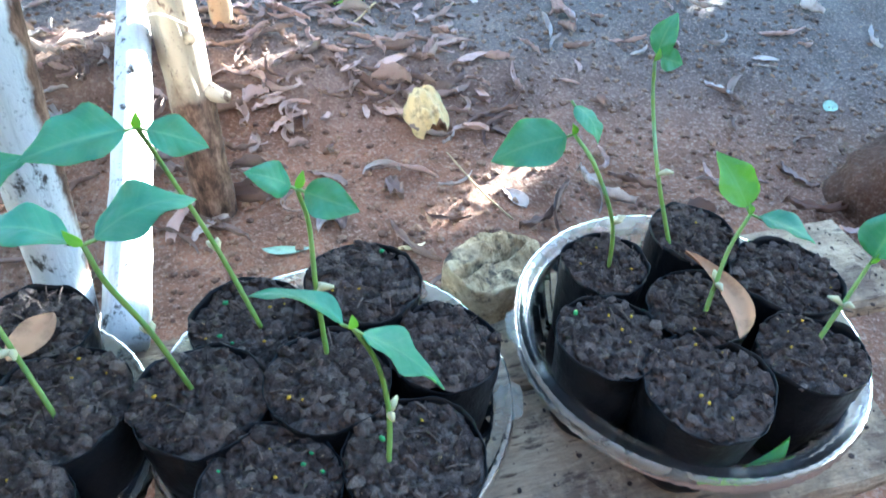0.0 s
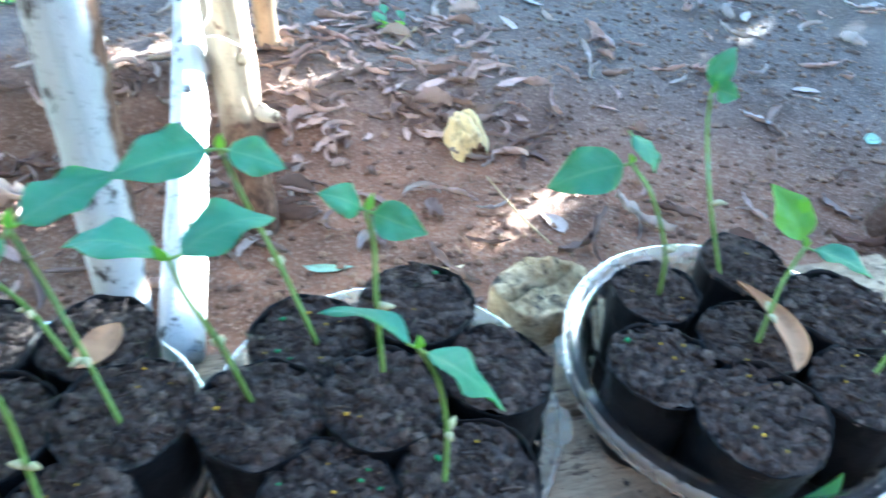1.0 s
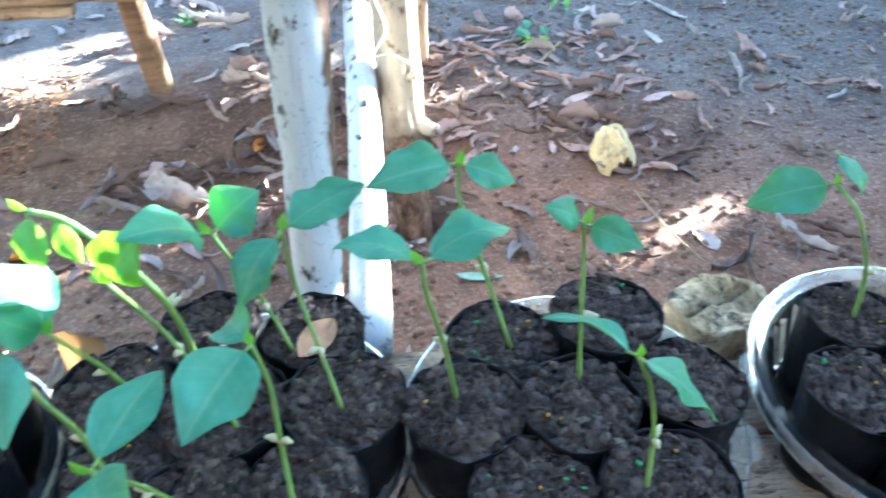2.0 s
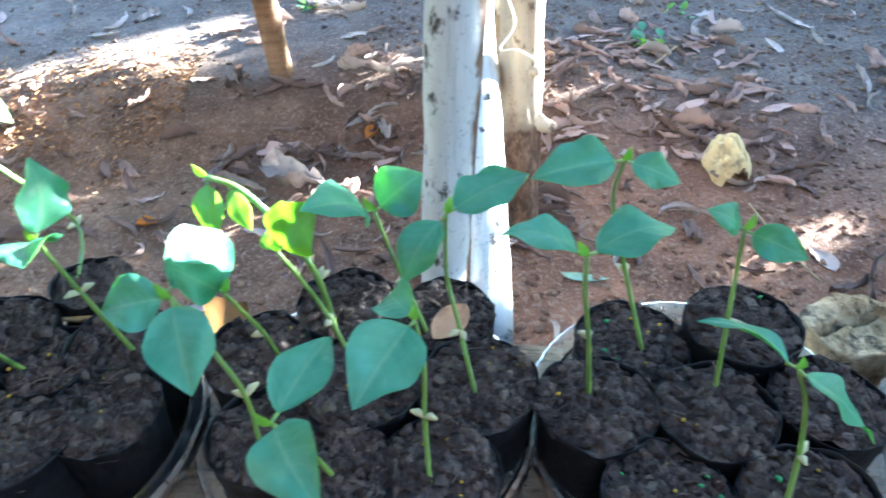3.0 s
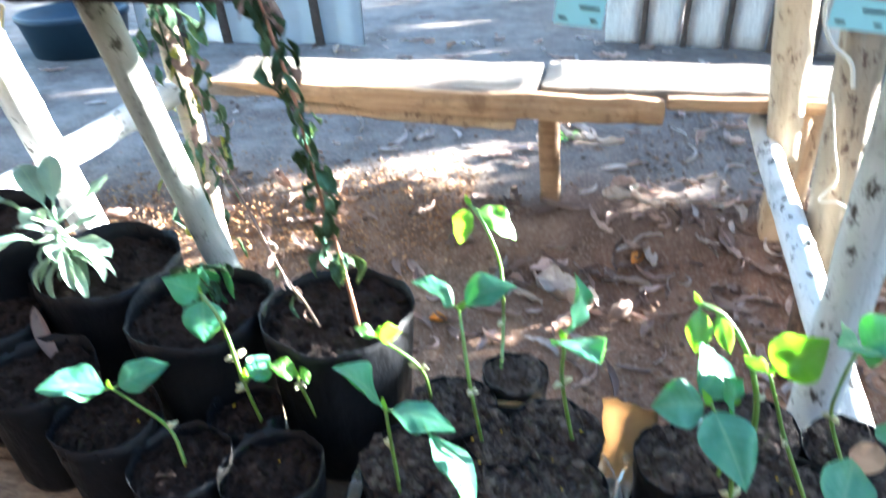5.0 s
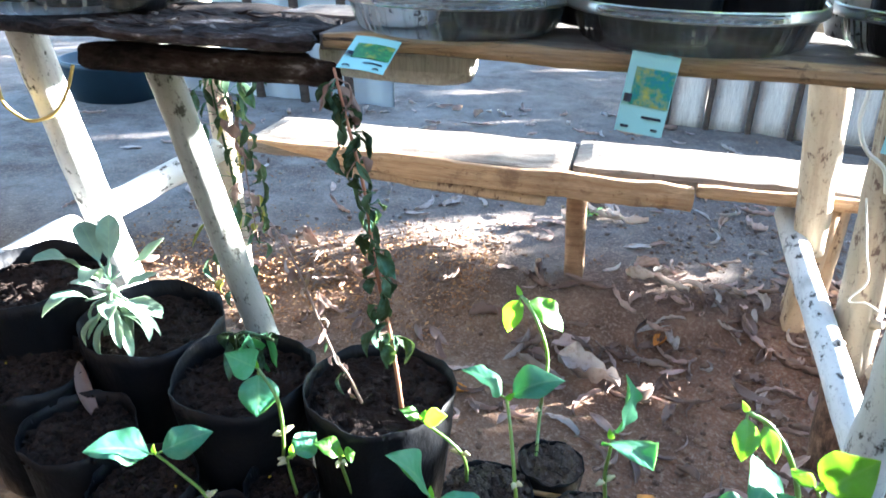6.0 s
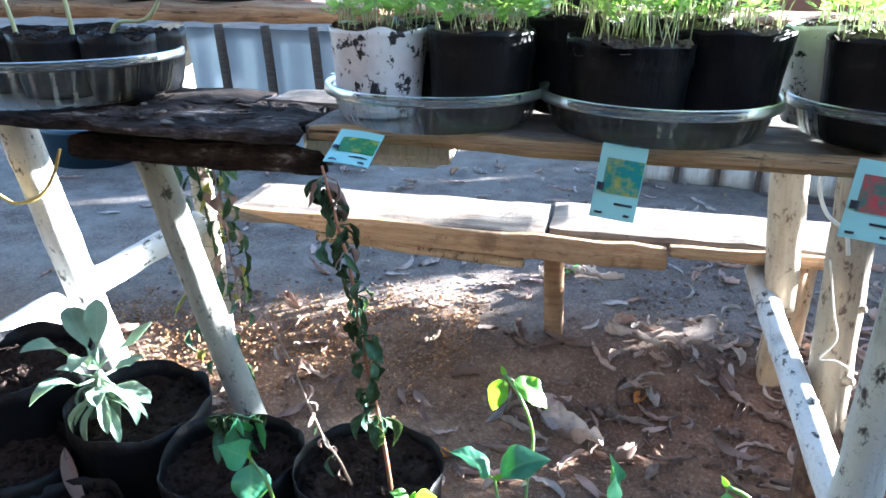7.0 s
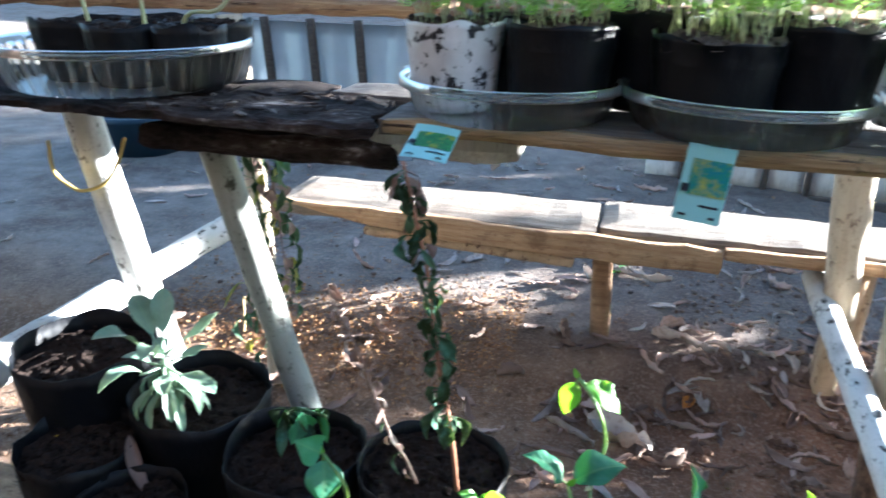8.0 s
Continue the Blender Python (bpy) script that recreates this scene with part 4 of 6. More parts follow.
for x, y, r, dz, gr in [
        (-0.534, 0.410, 0.043, 0.0, 1), (-0.646, 0.420, 0.044, 0.004, 1), (-0.674, 0.346, 0.044, -0.006, 2), (-0.590, 0.314, 0.048, 0.0, 4), (-0.524, 0.338, 0.042, -0.002, 3), (-0.588, 0.390, 0.036, 0.002, 2)]:
    planted_bag(x, y, r, SOIL_Z + dz, BASE_Z, grains=gr)
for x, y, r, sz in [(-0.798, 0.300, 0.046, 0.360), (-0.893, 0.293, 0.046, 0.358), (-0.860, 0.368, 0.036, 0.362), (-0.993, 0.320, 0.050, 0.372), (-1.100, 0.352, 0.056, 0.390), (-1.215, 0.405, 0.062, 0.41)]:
    planted_bag(x, y, r, sz, SLAB_Z, "black polythene bag of dark soil standing in deep shade", grains=1, sink=0.016, earth=SOIL_SHADE_MUD)
planted_bag(-0.778, 0.450, 0.075, 0.449, SLAB_Z, "wide black pot with dry soil and a dying vine", tilt=(0, 0), clods=320, sink=0.014, earth=SOIL_SHADE_MUD, grains=0, group="wide pots")
planted_bag(-0.938, 0.440, 0.073, 0.434, SLAB_Z, "wide black pot with dark soil in the shade", clods=320, sink=0.022, earth=SOIL_SHADE_MUD, grains=0, group="wide pots")
planted_bag(-1.105, 0.505, 0.080, 0.436, SLAB_Z, "wide black pot holding a grey-leaved plant", clods=320, sink=0.022, earth=SOIL_SHADE_MUD, grains=0, group="wide pots")
planted_bag(-1.285, 0.510, 0.082, 0.470, SLAB_Z, "black bag mounded with dark soil", clods=320, sink=0.022, earth=SOIL_SHADE_MUD, grains=0, group="wide pots")


# ---- bean seedlings ----
def cotyledon_bm(p, r_):
    a = r_.uniform(0, 6.28)
    d = Vector((math.cos(a), math.sin(a), 0.3)) * r_.uniform(0.007, 0.013)
    return tube_bm([p, p + d * 0.5 + Vector((0, 0, 0.002)), p + d], [0.0016, 0.0030, 0.001], 7)


bean_count = 0
WIDE = 1.02      # how full the blades are


def bean(stem, leaves, label="young bean seedling with broad green leaves in a nursery bag", young=(), node=1, thick=0.0018):
    """stem: its points from the soil up; leaves: (where it joins, tip, facing, width)."""
    global bean_count
    bean_count += 1
    r_ = random.Random(bean_count)
    base = Vector(stem[0]) - Vector((0, 0, 0.006))
    t = thing("bean_seedling", base, label, "seedling", "bean seedlings")
    pts = spline([Vector((0, 0, 0))] + [Vector(p) - base for p in stem[1:]], 18)
    part("stem", tube_bm(pts, [thick * (1.15 - 0.35 * i / 18) for i in range(19)], 8), STEM, t)
    if node and len(stem) > 2:
        for _ in range(2):
            part("cotyledon", cotyledon_bm(Vector(stem[1]) - base, r_), COTYL, t, "pale shrivelled cotyledon")
    top = pts[-1]
    part("growing_tip", leaf_bm(top, top + Vector((r_.uniform(-0.008, 0.008), r_.uniform(-0.004, 0.004), 0.012)), (0, -1, 0.3), 0.006, nu=5, nv=2), LEAF_YOUNG, t)
    for k, (a, tip, n, w) in enumerate(leaves):
        a, tip = Vector(a) - base, Vector(tip) - base
        way = (tip - a).normalized()
        join = a + way * min(0.006, (tip - a).length * 0.12)
        ob = part("leaf", leaf_bm(join, tip, n, w * WIDE, r_.uniform(0.05, 0.16), r_.uniform(0.05, 0.45), 0.9, 0.41, 1.2, 14, 8, seed=bean_count + k * 0.37, full=0.86), LEAF_YOUNG if k in young else LEAF, t)
        part("petiole", tube_bm([a, join + way * 0.002], 0.0011, 6), STEM, ob)
    return t


bean([(-0.015, 0.248, 0.365), (-0.010, 0.266, 0.402), (-0.016, 0.274, 0.447), (-0.029, 0.277, 0.479)],
     [((-0.029, 0.277, 0.479), (-0.084, 0.311, 0.489), (0.336, 0.276, 0.901), 0.027), ((-0.029, 0.277, 0.479), (0.022, 0.250, 0.437), (0.667, 0.115, 0.736), 0.030)])
bean([(-0.036, 0.344, 0.365), (-0.039, 0.356, 0.436), (-0.038, 0.370, 0.484), (-0.044, 0.364, 0.520)],
     [((-0.044, 0.364, 0.520), (-0.074, 0.360, 0.541), (0.518, -0.592, 0.617), 0.022), ((-0.044, 0.364, 0.520), (-0.010, 0.337, 0.516), (-0.394, -0.615, 0.683), 0.025)])
bean([(-0.080, 0.401, 0.365), (-0.101, 0.419, 0.433), (-0.121, 0.419, 0.505), (-0.128, 0.382, 0.566)],
     [((-0.128, 0.382, 0.566), (-0.190, 0.370, 0.561), (-0.026, -0.292, 0.956), 0.036), ((-0.128, 0.382, 0.566), (-0.091, 0.374, 0.552), (0.148, -0.651, 0.744), 0.024)])
bean([(-0.134, 0.349, 0.365), (-0.146, 0.334, 0.447), (-0.157, 0.320, 0.507), (-0.160, 0.315, 0.541)],
     [((-0.160, 0.315, 0.541), (-0.212, 0.327, 0.550), (0.196, 0.069, 0.978), 0.032), ((-0.160, 0.315, 0.541), (-0.102, 0.336, 0.546), (-0.075, -0.053, 0.996), 0.036)])
bean([(-0.224, 0.347, 0.365), (-0.237, 0.368, 0.420), (-0.247, 0.382, 0.469), (-0.246, 0.361, 0.540)],
     [((-0.246, 0.361, 0.540), (-0.189, 0.392, 0.550), (-0.110, -0.110, 0.988), 0.038), ((-0.246, 0.361, 0.540), (-0.275, 0.330, 0.507), (-0.314, -0.536, 0.784), 0.031)])
bean([(-0.263, 0.415, 0.366), (-0.283, 0.432, 0.412), (-0.292, 0.412, 0.470), (-0.297, 0.389, 0.522)],
     [((-0.300, 0.384, 0.526), (-0.333, 0.330, 0.568), (-0.067, -0.593, 0.802), 0.038), ((-0.297, 0.389, 0.522), (-0.262, 0.402, 0.545), (-0.128, -0.678, 0.724), 0.041)])
bean([(-0.304, 0.342, 0.368), (-0.336, 0.369, 0.431), (-0.352, 0.368, 0.475), (-0.364, 0.363, 0.508)],
     [((-0.364, 0.363, 0.508), (-0.330, 0.359, 0.552), (-0.023, -0.700, 0.714), 0.042), ((-0.364, 0.363, 0.508), (-0.379, 0.392, 0.502), (0.018, -0.646, 0.763), 0.015)], young=(0, 1))
bean([(-0.347, 0.422, 0.366), (-0.353, 0.419, 0.430), (-0.372, 0.412, 0.490), (-0.396, 0.411, 0.527), (-0.419, 0.411, 0.539)],
     [((-0.419, 0.411, 0.539), (-0.418, 0.394, 0.497), (0.103, -0.760, 0.642), 0.022), ((-0.405, 0.411, 0.533), (-0.390, 0.396, 0.500), (0.066, -0.761, 0.645), 0.016)], young=(0, 1), thick=0.0026)
bean([(-0.389, 0.301, 0.366), (-0.388, 0.300, 0.429), (-0.398, 0.297, 0.478), (-0.416, 0.303, 0.522)],
     [((-0.424, 0.312, 0.517), (-0.405, 0.382, 0.513), (0.60, -0.36, 0.72), 0.046), ((-0.416, 0.303, 0.522), (-0.459, 0.296, 0.517), (0.138, -0.587, 0.798), 0.036), ((-0.416, 0.303, 0.522), (-0.394, 0.247, 0.496), (0.078, -0.561, 0.824), 0.041)])
bean([(-0.382, 0.378, 0.367), (-0.386, 0.358, 0.430), (-0.395, 0.330, 0.500)],
     [((-0.395, 0.330, 0.500), (-0.411, 0.303, 0.549), (0.081, -0.654, 0.752), 0.026)])
bean([(-0.261, 0.271, 0.366), (-0.263, 0.291, 0.416), (-0.262, 0.298, 0.465), (-0.266, 0.296, 0.507)],
     [((-0.266, 0.296, 0.507), (-0.299, 0.234, 0.499), (-0.140, -0.534, 0.834), 0.046), ((-0.266, 0.298, 0.506), (-0.287, 0.342, 0.486), (-0.130, -0.546, 0.828), 0.029)])
bean([(-0.331, 0.279, 0.366), (-0.338, 0.258, 0.425), (-0.343, 0.226, 0.497)],
     [((-0.343, 0.226, 0.499), (-0.318, 0.290, 0.500), (-0.054, -0.528, 0.848), 0.034), ((-0.343, 0.226, 0.499), (-0.307, 0.167, 0.508), (-0.072, -0.450, 0.890), 0.038)])
bean([(-0.603, 0.474, 0.370), (-0.609, 0.531, 0.406), (-0.599, 0.450, 0.530), (-0.612, 0.445, 0.576), (-0.633, 0.474, 0.585)],
     [((-0.633, 0.474, 0.585), (-0.643, 0.460, 0.549), (-0.338, -0.843, 0.418), 0.023), ((-0.630, 0.474, 0.583), (-0.588, 0.478, 0.549), (0.532, -0.325, 0.782), 0.030)], young=(0, 1))
bean([(-0.516, 0.398, 0.367), (-0.530, 0.384, 0.452), (-0.530, 0.370, 0.500), (-0.530, 0.366, 0.518)],
     [((-0.530, 0.366, 0.518), (-0.524, 0.388, 0.572), (0.96, -0.24, 0.14), 0.044), ((-0.530, 0.362, 0.520), (-0.499, 0.304, 0.548), (0.30, -0.55, 0.78), 0.044)])
bean([(-0.605, 0.382, 0.365), (-0.608, 0.344, 0.464), (-0.619, 0.364, 0.512), (-0.628, 0.390, 0.521)],
     [((-0.628, 0.390, 0.521), (-0.671, 0.387, 0.548), (0.523, -0.077, 0.849), 0.029), ((-0.628, 0.390, 0.521), (-0.578, 0.412, 0.538), (-0.162, -0.327, 0.931), 0.033)])
bean([(-0.670, 0.306, 0.365), (-0.668, 0.291, 0.436), (-0.671, 0.292, 0.480)],
     [((-0.671, 0.292, 0.480), (-0.704, 0.273, 0.535), (0.744, 0.353, 0.567), 0.039), ((-0.671, 0.292, 0.480), (-0.608, 0.283, 0.476), (0.093, 0.127, 0.988), 0.037), ((-0.632, 0.276, 0.482), (-0.583, 0.235, 0.436), (0.756, 0.190, 0.626), 0.046)])
bean([(-0.671, 0.433, 0.365), (-0.668, 0.388, 0.446), (-0.711, 0.390, 0.477)],
     [((-0.711, 0.390, 0.477), (-0.732, 0.386, 0.488), (0.477, -0.369, 0.798), 0.014), ((-0.711, 0.390, 0.477), (-0.683, 0.384, 0.493), (-0.476, -0.615, 0.629), 0.019)], young=(0, 1))
bean([(-0.892, 0.297, 0.365), (-0.909, 0.309, 0.394), (-0.950, 0.320, 0.410), (-0.959, 0.306, 0.441)],
     [((-0.959, 0.306, 0.441), (-1.008, 0.269, 0.463), (0.350, 0.077, 0.933), 0.038), ((-0.959, 0.306, 0.441), (-0.919, 0.346, 0.447), (0.311, -0.435, 0.845), 0.033)])
bean([(-0.841, 0.366, 0.365), (-0.836, 0.344, 0.430), (-0.812, 0.313, 0.470)],
     [((-0.812, 0.313, 0.470), (-0.798, 0.336, 0.483), (0.525, -0.644, 0.556), 0.026)])
bean([(-0.782, 0.381, 0.365), (-0.787, 0.362, 0.428), (-0.770, 0.333, 0.464)],
     [((-0.770, 0.333, 0.464), (-0.796, 0.325, 0.480), (0.522, -0.109, 0.846), 0.019), ((-0.770, 0.333, 0.464), (-0.761, 0.340, 0.466), (0.473, -0.656, 0.588), 0.015)], young=(0, 1))
bean([(-0.852, 0.363, 0.420), (-0.824, 0.321, 0.487), (-0.807, 0.289, 0.555), (-0.841, 0.319, 0.558)],
     [((-0.841, 0.319, 0.558), (-0.834, 0.297, 0.523), (0.604, -0.608, 0.516), 0.035), ((-0.841, 0.319, 0.558), (-0.853, 0.291, 0.590), (0.943, -0.330, 0.043), 0.028)])
bean([(0.228, 0.390, 0.365), (0.219, 0.391, 0.415), (0.186, 0.387, 0.482), (0.181, 0.418, 0.493)],
     [((0.181, 0.418, 0.493), (0.117, 0.430, 0.470), (-0.373, -0.495, 0.784), 0.041), ((0.181, 0.432, 0.515), (0.196, 0.404, 0.491), (0.461, -0.421, 0.781), 0.023)])
bean([(0.297, 0.397, 0.365), (0.279, 0.425, 0.432), (0.282, 0.463, 0.482), (0.275, 0.467, 0.521)],
     [((0.275, 0.467, 0.521), (0.290, 0.474, 0.559), (-0.862, -0.318, 0.395), 0.024), ((0.278, 0.468, 0.525), (0.293, 0.453, 0.523), (-0.579, -0.700, 0.418), 0.019)])
bean([(0.272, 0.309, 0.365), (0.284, 0.322, 0.392), (0.297, 0.335, 0.418), (0.315, 0.345, 0.442)],
     [((0.315, 0.345, 0.442), (0.300, 0.389, 0.477), (-0.111, -0.645, 0.756), 0.034), ((0.315, 0.345, 0.442), (0.345, 0.301, 0.441), (0.178, 0.101, 0.979), 0.031)], young=(0,))
bean([(0.340, 0.256, 0.365), (0.362, 0.267, 0.401), (0.381, 0.277, 0.432)],
     [((0.381, 0.277, 0.432), (0.401, 0.289, 0.474), (-0.748, -0.444, 0.493), 0.037)])

# ---- unseen trees added to shade the place, out of view ----
def canopy(name, centre, radii, clumps, seed, label, foot=(0, 0)):
    """A light-blocking tree: trunk, limbs and a crown of leaf clumps with cut gaps."""
    r_ = random.Random(seed)
    c = Vector(centre)
    t = thing(name, (c.x, c.y, 0), label, "tree", "shade trees")
    fx, fy = foot
    part("trunk", tube_bm([(fx, fy, -0.1), (fx + 0.06, fy, 1.2), (fx * 0.6, fy * 0.6 + 0.05, c.z - 0.5), (0, 0, c.z + 0.2)], [0.16, 0.12, 0.09, 0.04], 14, lump=0.1, seed=seed), POLE_BROWN, t)
    verts, faces = [], []
    k = 0
    while k < clumps:
        d = Vector((r_.gauss(0, 1), r_.gauss(0, 1), r_.gauss(0, 1))).normalized() * r_.random() ** 0.4
        p = Vector((d.x * radii[0], d.y * radii[1], d.z * radii[2])) + Vector((0, 0, c.z))
        k += 1
        for _ in range(14):
            s = r_.uniform(0.05, 0.09)
            o = p + Vector((r_.gauss(0, 0.11), r_.gauss(0, 0.11), r_.gauss(0, 0.09)))
            if in_gap(o + Vector((c.x, c.y, 0))):
                continue
            a = Vector((r_.gauss(0, 1), r_.gauss(0, 1), r_.gauss(0, 0.5))).normalized()
            b = a.cross(Vector((r_.gauss(0, 0.5), r_.gauss(0, 0.5), 1))).normalized()
            i = len(verts)
            verts.extend([o - a * s, o - b * s * 0.42, o + a * s, o + b * s * 0.42])
            faces.append((i, i + 1, i + 2, i + 3))
    me = bpy.data.meshes.new("crown")
    me.from_pydata([tuple(v) for v in verts], [], faces)
    me.materials.append(LEAF)
    ob = new("crown", me)
    ob.parent = t
    return t


def in_gap(p):
    """Openings cut into the crowns to put the low sun on chosen patches.
    u runs across the sun's way, w is the height at which a ray passes over the origin."""
    az, el = radians(SUN_AZ), radians(SUN_EL)
    u = -p.x * math.sin(az) + p.y * math.cos(az)
    w = p.z - math.tan(el) * (p.x * math.cos(az) + p.y * math.sin(az))
    n = 0.03 * hash3((u, w, 0), 4.0, 9)
    fleck = hash3((u, w, 2), 8.0, 3)
    if u < 0.53:
        return w > 0.505 + n and u > 0.485 and fleck > -0.5
    if u < 1.18:
        if w < -0.08:
            return fleck > -0.45 and any(math.hypot((u - a) / 0.062, (w - b) / c) < 1 for a, b, c in ((0.632, -0.116, 0.022), (0.612, -0.150, 0.018), (0.575, -0.20, 0.020), (0.665, -0.285, 0.026), (0.785, -0.228, 0.022)))
        if 0.578 < u < 0.645 and 0.28 < w < (0.57 if u < 0.60 else 0.80):
            return False
        if w < 0.14 + n or (u < 0.80 and 0.39 < w < 0.47) or (0.74 < u < 0.80 and 0.36 < w < 0.53) or (u > 0.80 and 0.46 < w < 0.575):
            return False
        if w > 0.90 and u > 0.95:
            return False
        return u > 0.85 or w > 0.49 or fleck > -0.42
    if w > 0.93:
        return False
    if u < 1.88:
        if 1.53 < u < 1.68 and 0.41 < w < 0.72:
            return False
        if w > 0.17 + n:
            return 1.36 < u < 1.54 or fleck > -0.5
        if u > 1.76 and w > 0.045 + n * 0.5:
            return fleck > -0.75
        if u > 1.66 and w > 0.085 + n * 0.5:
            return fleck > -0.45
        return (-0.08 < w < 0.07 and abs(u - 1.27 - 1.45 * w) < 0.075) or (-0.07 < w < 0.01 and abs(u - 1.385) < 0.05) or (abs(w - 0.01) < 0.04 and abs(u - 1.53) < 0.07)
    if u < 2.08:
        return w > -0.01 + n * 0.5
    if u < 2.3:
        return w > 0.28
    return fleck > 0.42


for k, (x, y, z, rx, ry, rz, n) in enumerate([(5.6, 3.2, 1.35, 1.8, 1.8, 1.4, 2300), (4.5, 5.6, 1.5, 1.7, 1.7, 1.5, 1300), (4.7, 8.3, 1.8, 1.8, 1.8, 1.7, 700), (6.8, 7.1, 1.9, 2.3, 2.3, 1.8, 900), (6.6, 1.2, 1.35, 1.7, 1.7, 1.4, 1300)]):
    canopy("unseen_shade_tree", (x, y, z), (rx, ry, rz), n, k + 1, "unseen leafy tree added to shade the nursery")


# ---- upper shelf: trays, bags, seedlings, cards ----
UP = "clear ribbed plastic tray on the shelf"
tray((-0.745, 0.622, SHELF_Z + 0.002), 0.125, 0.040, UP, radians(170), "upper trays", 60, CLEAN, CLEAN_LIP, 0.5)
tray((-0.508, 0.622, SHELF_Z + 0.002), 0.125, 0.040, UP, radians(-60), "upper trays", 60, CLEAN, CLEAN_LIP, 0.5)
tray((-0.256, 0.640, SHELF_Z + 0.002), 0.125, 0.040, UP, radians(200), "upper trays", 60, CLEAN, CLEAN_LIP, 0.5)
tray((-1.262, 0.645, SHELF_Z + 0.001), 0.165, 0.056, UP, radians(255), "upper trays", 44, SMOKY, SMOKY_LIP, 0.5)
UZ = SHELF_Z + 0.006


def coriander(x, y, z, r, n, tall, seed):
    """A thick stand of thread-stemmed seedlings with feathery leaves."""
    r_ = random.Random(seed)
    bm = bmesh.new()
    leaf_faces = []
    for _ in range(int(n * 0.75)):
        a, q = r_.uniform(0, 6.28), r * 0.9 * math.sqrt(r_.random())
        b = Vector((q * math.cos(a), q * math.sin(a), -0.004))
        lean = Vector((r_.gauss(0, 0.012), r_.gauss(0, 0.012), 0))
        h = tall * r_.uniform(0.6, 1.1)
        top = b + lean + Vector((0, 0, h))
        tube_bm([b, b + lean * 0.4 + Vector((0, 0, h * 0.55)), top], [0.0007, 0.0006, 0.0004], 4, bm, cap=False)
        for k in range(r_.randint(3, 6)):
            c = r_.uniform(0, 6.28)
            d = Vector((math.cos(c), math.sin(c), r_.uniform(0.1, 0.9))).normalized()
            s_ = d.cross(Vector((0, 0, 1))).normalized()
            o = top - Vector((0, 0, h * 0.12 * k))
            ln = r_.uniform(0.013, 0.027)
            for u, w in ((0.35, 0.6), (0.62, 0.8), (0.9, 0.55)):      # lobed leaflets on a short stalk
                for sg in (-1, 1):
                    p0 = o + d * ln * u
                    p1 = p0 + (s_ * sg * 0.8 + d * 0.5) * ln * 0.42 * w
                    wv = d * ln * 0.14
                    leaf_faces.append(bm.faces.new([bm.verts.new(v) for v in (p0 - wv * 0.4, p1 - wv, p1 + wv * 1.2, p0 + wv * 0.5)]))
    for f in bm.faces:
        f.material_index = 0
    for f in leaf_faces:
        f.material_index = 1
    solid("coriander_seedlings", bm, [PALE_STEM, CORIANDER], (x, y, z), "dense bright green feathery seedlings with pale stems", "seedlings", kind="stuff")


for k, (x, y, r, z, mat, lab, n, tall) in enumerate([
        (-0.808, 0.612, 0.052, 0.908, WHITE_BAG, "worn white polythene bag with black flecks, full of seedlings", 60, 0.055),
        (-0.694, 0.612, 0.056, 0.910, None, "black polythene bag full of green seedlings", 60, 0.055),
        (-0.540, 0.605, 0.062, 0.905, None, "black polythene bag full of tall green seedlings", 85, 0.085),
        (-0.442, 0.640, 0.058, 0.916, None, "black polythene bag full of green seedlings", 55, 0.07),
        (-0.600, 0.690, 0.054, 0.922, None, "black polythene bag full of thin seedlings", 50, 0.09),
        (-0.490, 0.715, 0.054, 0.922, None, "black polythene bag full of thin seedlings", 50, 0.08),
        (-0.765, 0.706, 0.052, 0.912, None, "black polythene bag full of green seedlings", 50, 0.05),
        (-0.660, 0.700, 0.045, 0.912, None, "black polythene bag full of green seedlings", 40, 0.05),
        (-0.330, 0.690, 0.050, 0.918, WHITE_BAG, "torn white and black polythene bag of seedlings", 40, 0.06),
        (-0.306, 0.596, 0.056, 0.914, None, "black polythene bag with green seedlings", 40, 0.05)]):
    planted_bag(x, y, r / 1.05, z, UZ, lab, mat, "shelf bags", grains=0, clods=90)
    coriander(x, y, z, r, n, tall, 40 + k)

SHADE_BAG = "black bag with dark soil in a shelf tray"
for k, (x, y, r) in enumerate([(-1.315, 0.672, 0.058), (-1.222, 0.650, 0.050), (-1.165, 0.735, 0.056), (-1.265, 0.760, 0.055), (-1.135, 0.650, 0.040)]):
    planted_bag(x - 0.02, y - 0.017, r, 0.884, SHELF_Z + 0.0, SHADE_BAG, None, "shelf bags", grains=0, clods=160, sink=0.008, earth=SOIL_SHADE_MUD)


def sprout(points, label, leaves=()):
    """A pale bare sprout."""
    base = Vector(points[0]) - Vector((0, 0, 0.005))
    t = thing("sprout", base, label, "seedling", "pale sprouts")
    pts = spline([Vector(p) - base for p in points], 14)
    part("stem", tube_bm(pts, [0.0030 - 0.0008 * i / 14 for i in range(15)], 8), PALE_STEM, t)
    for a, b in leaves:
        part("leaf", leaf_bm(Vector(a) - base, Vector(b) - base, (0, -0.6, 0.8), 0.022, seed=1.2), LEAF, t)


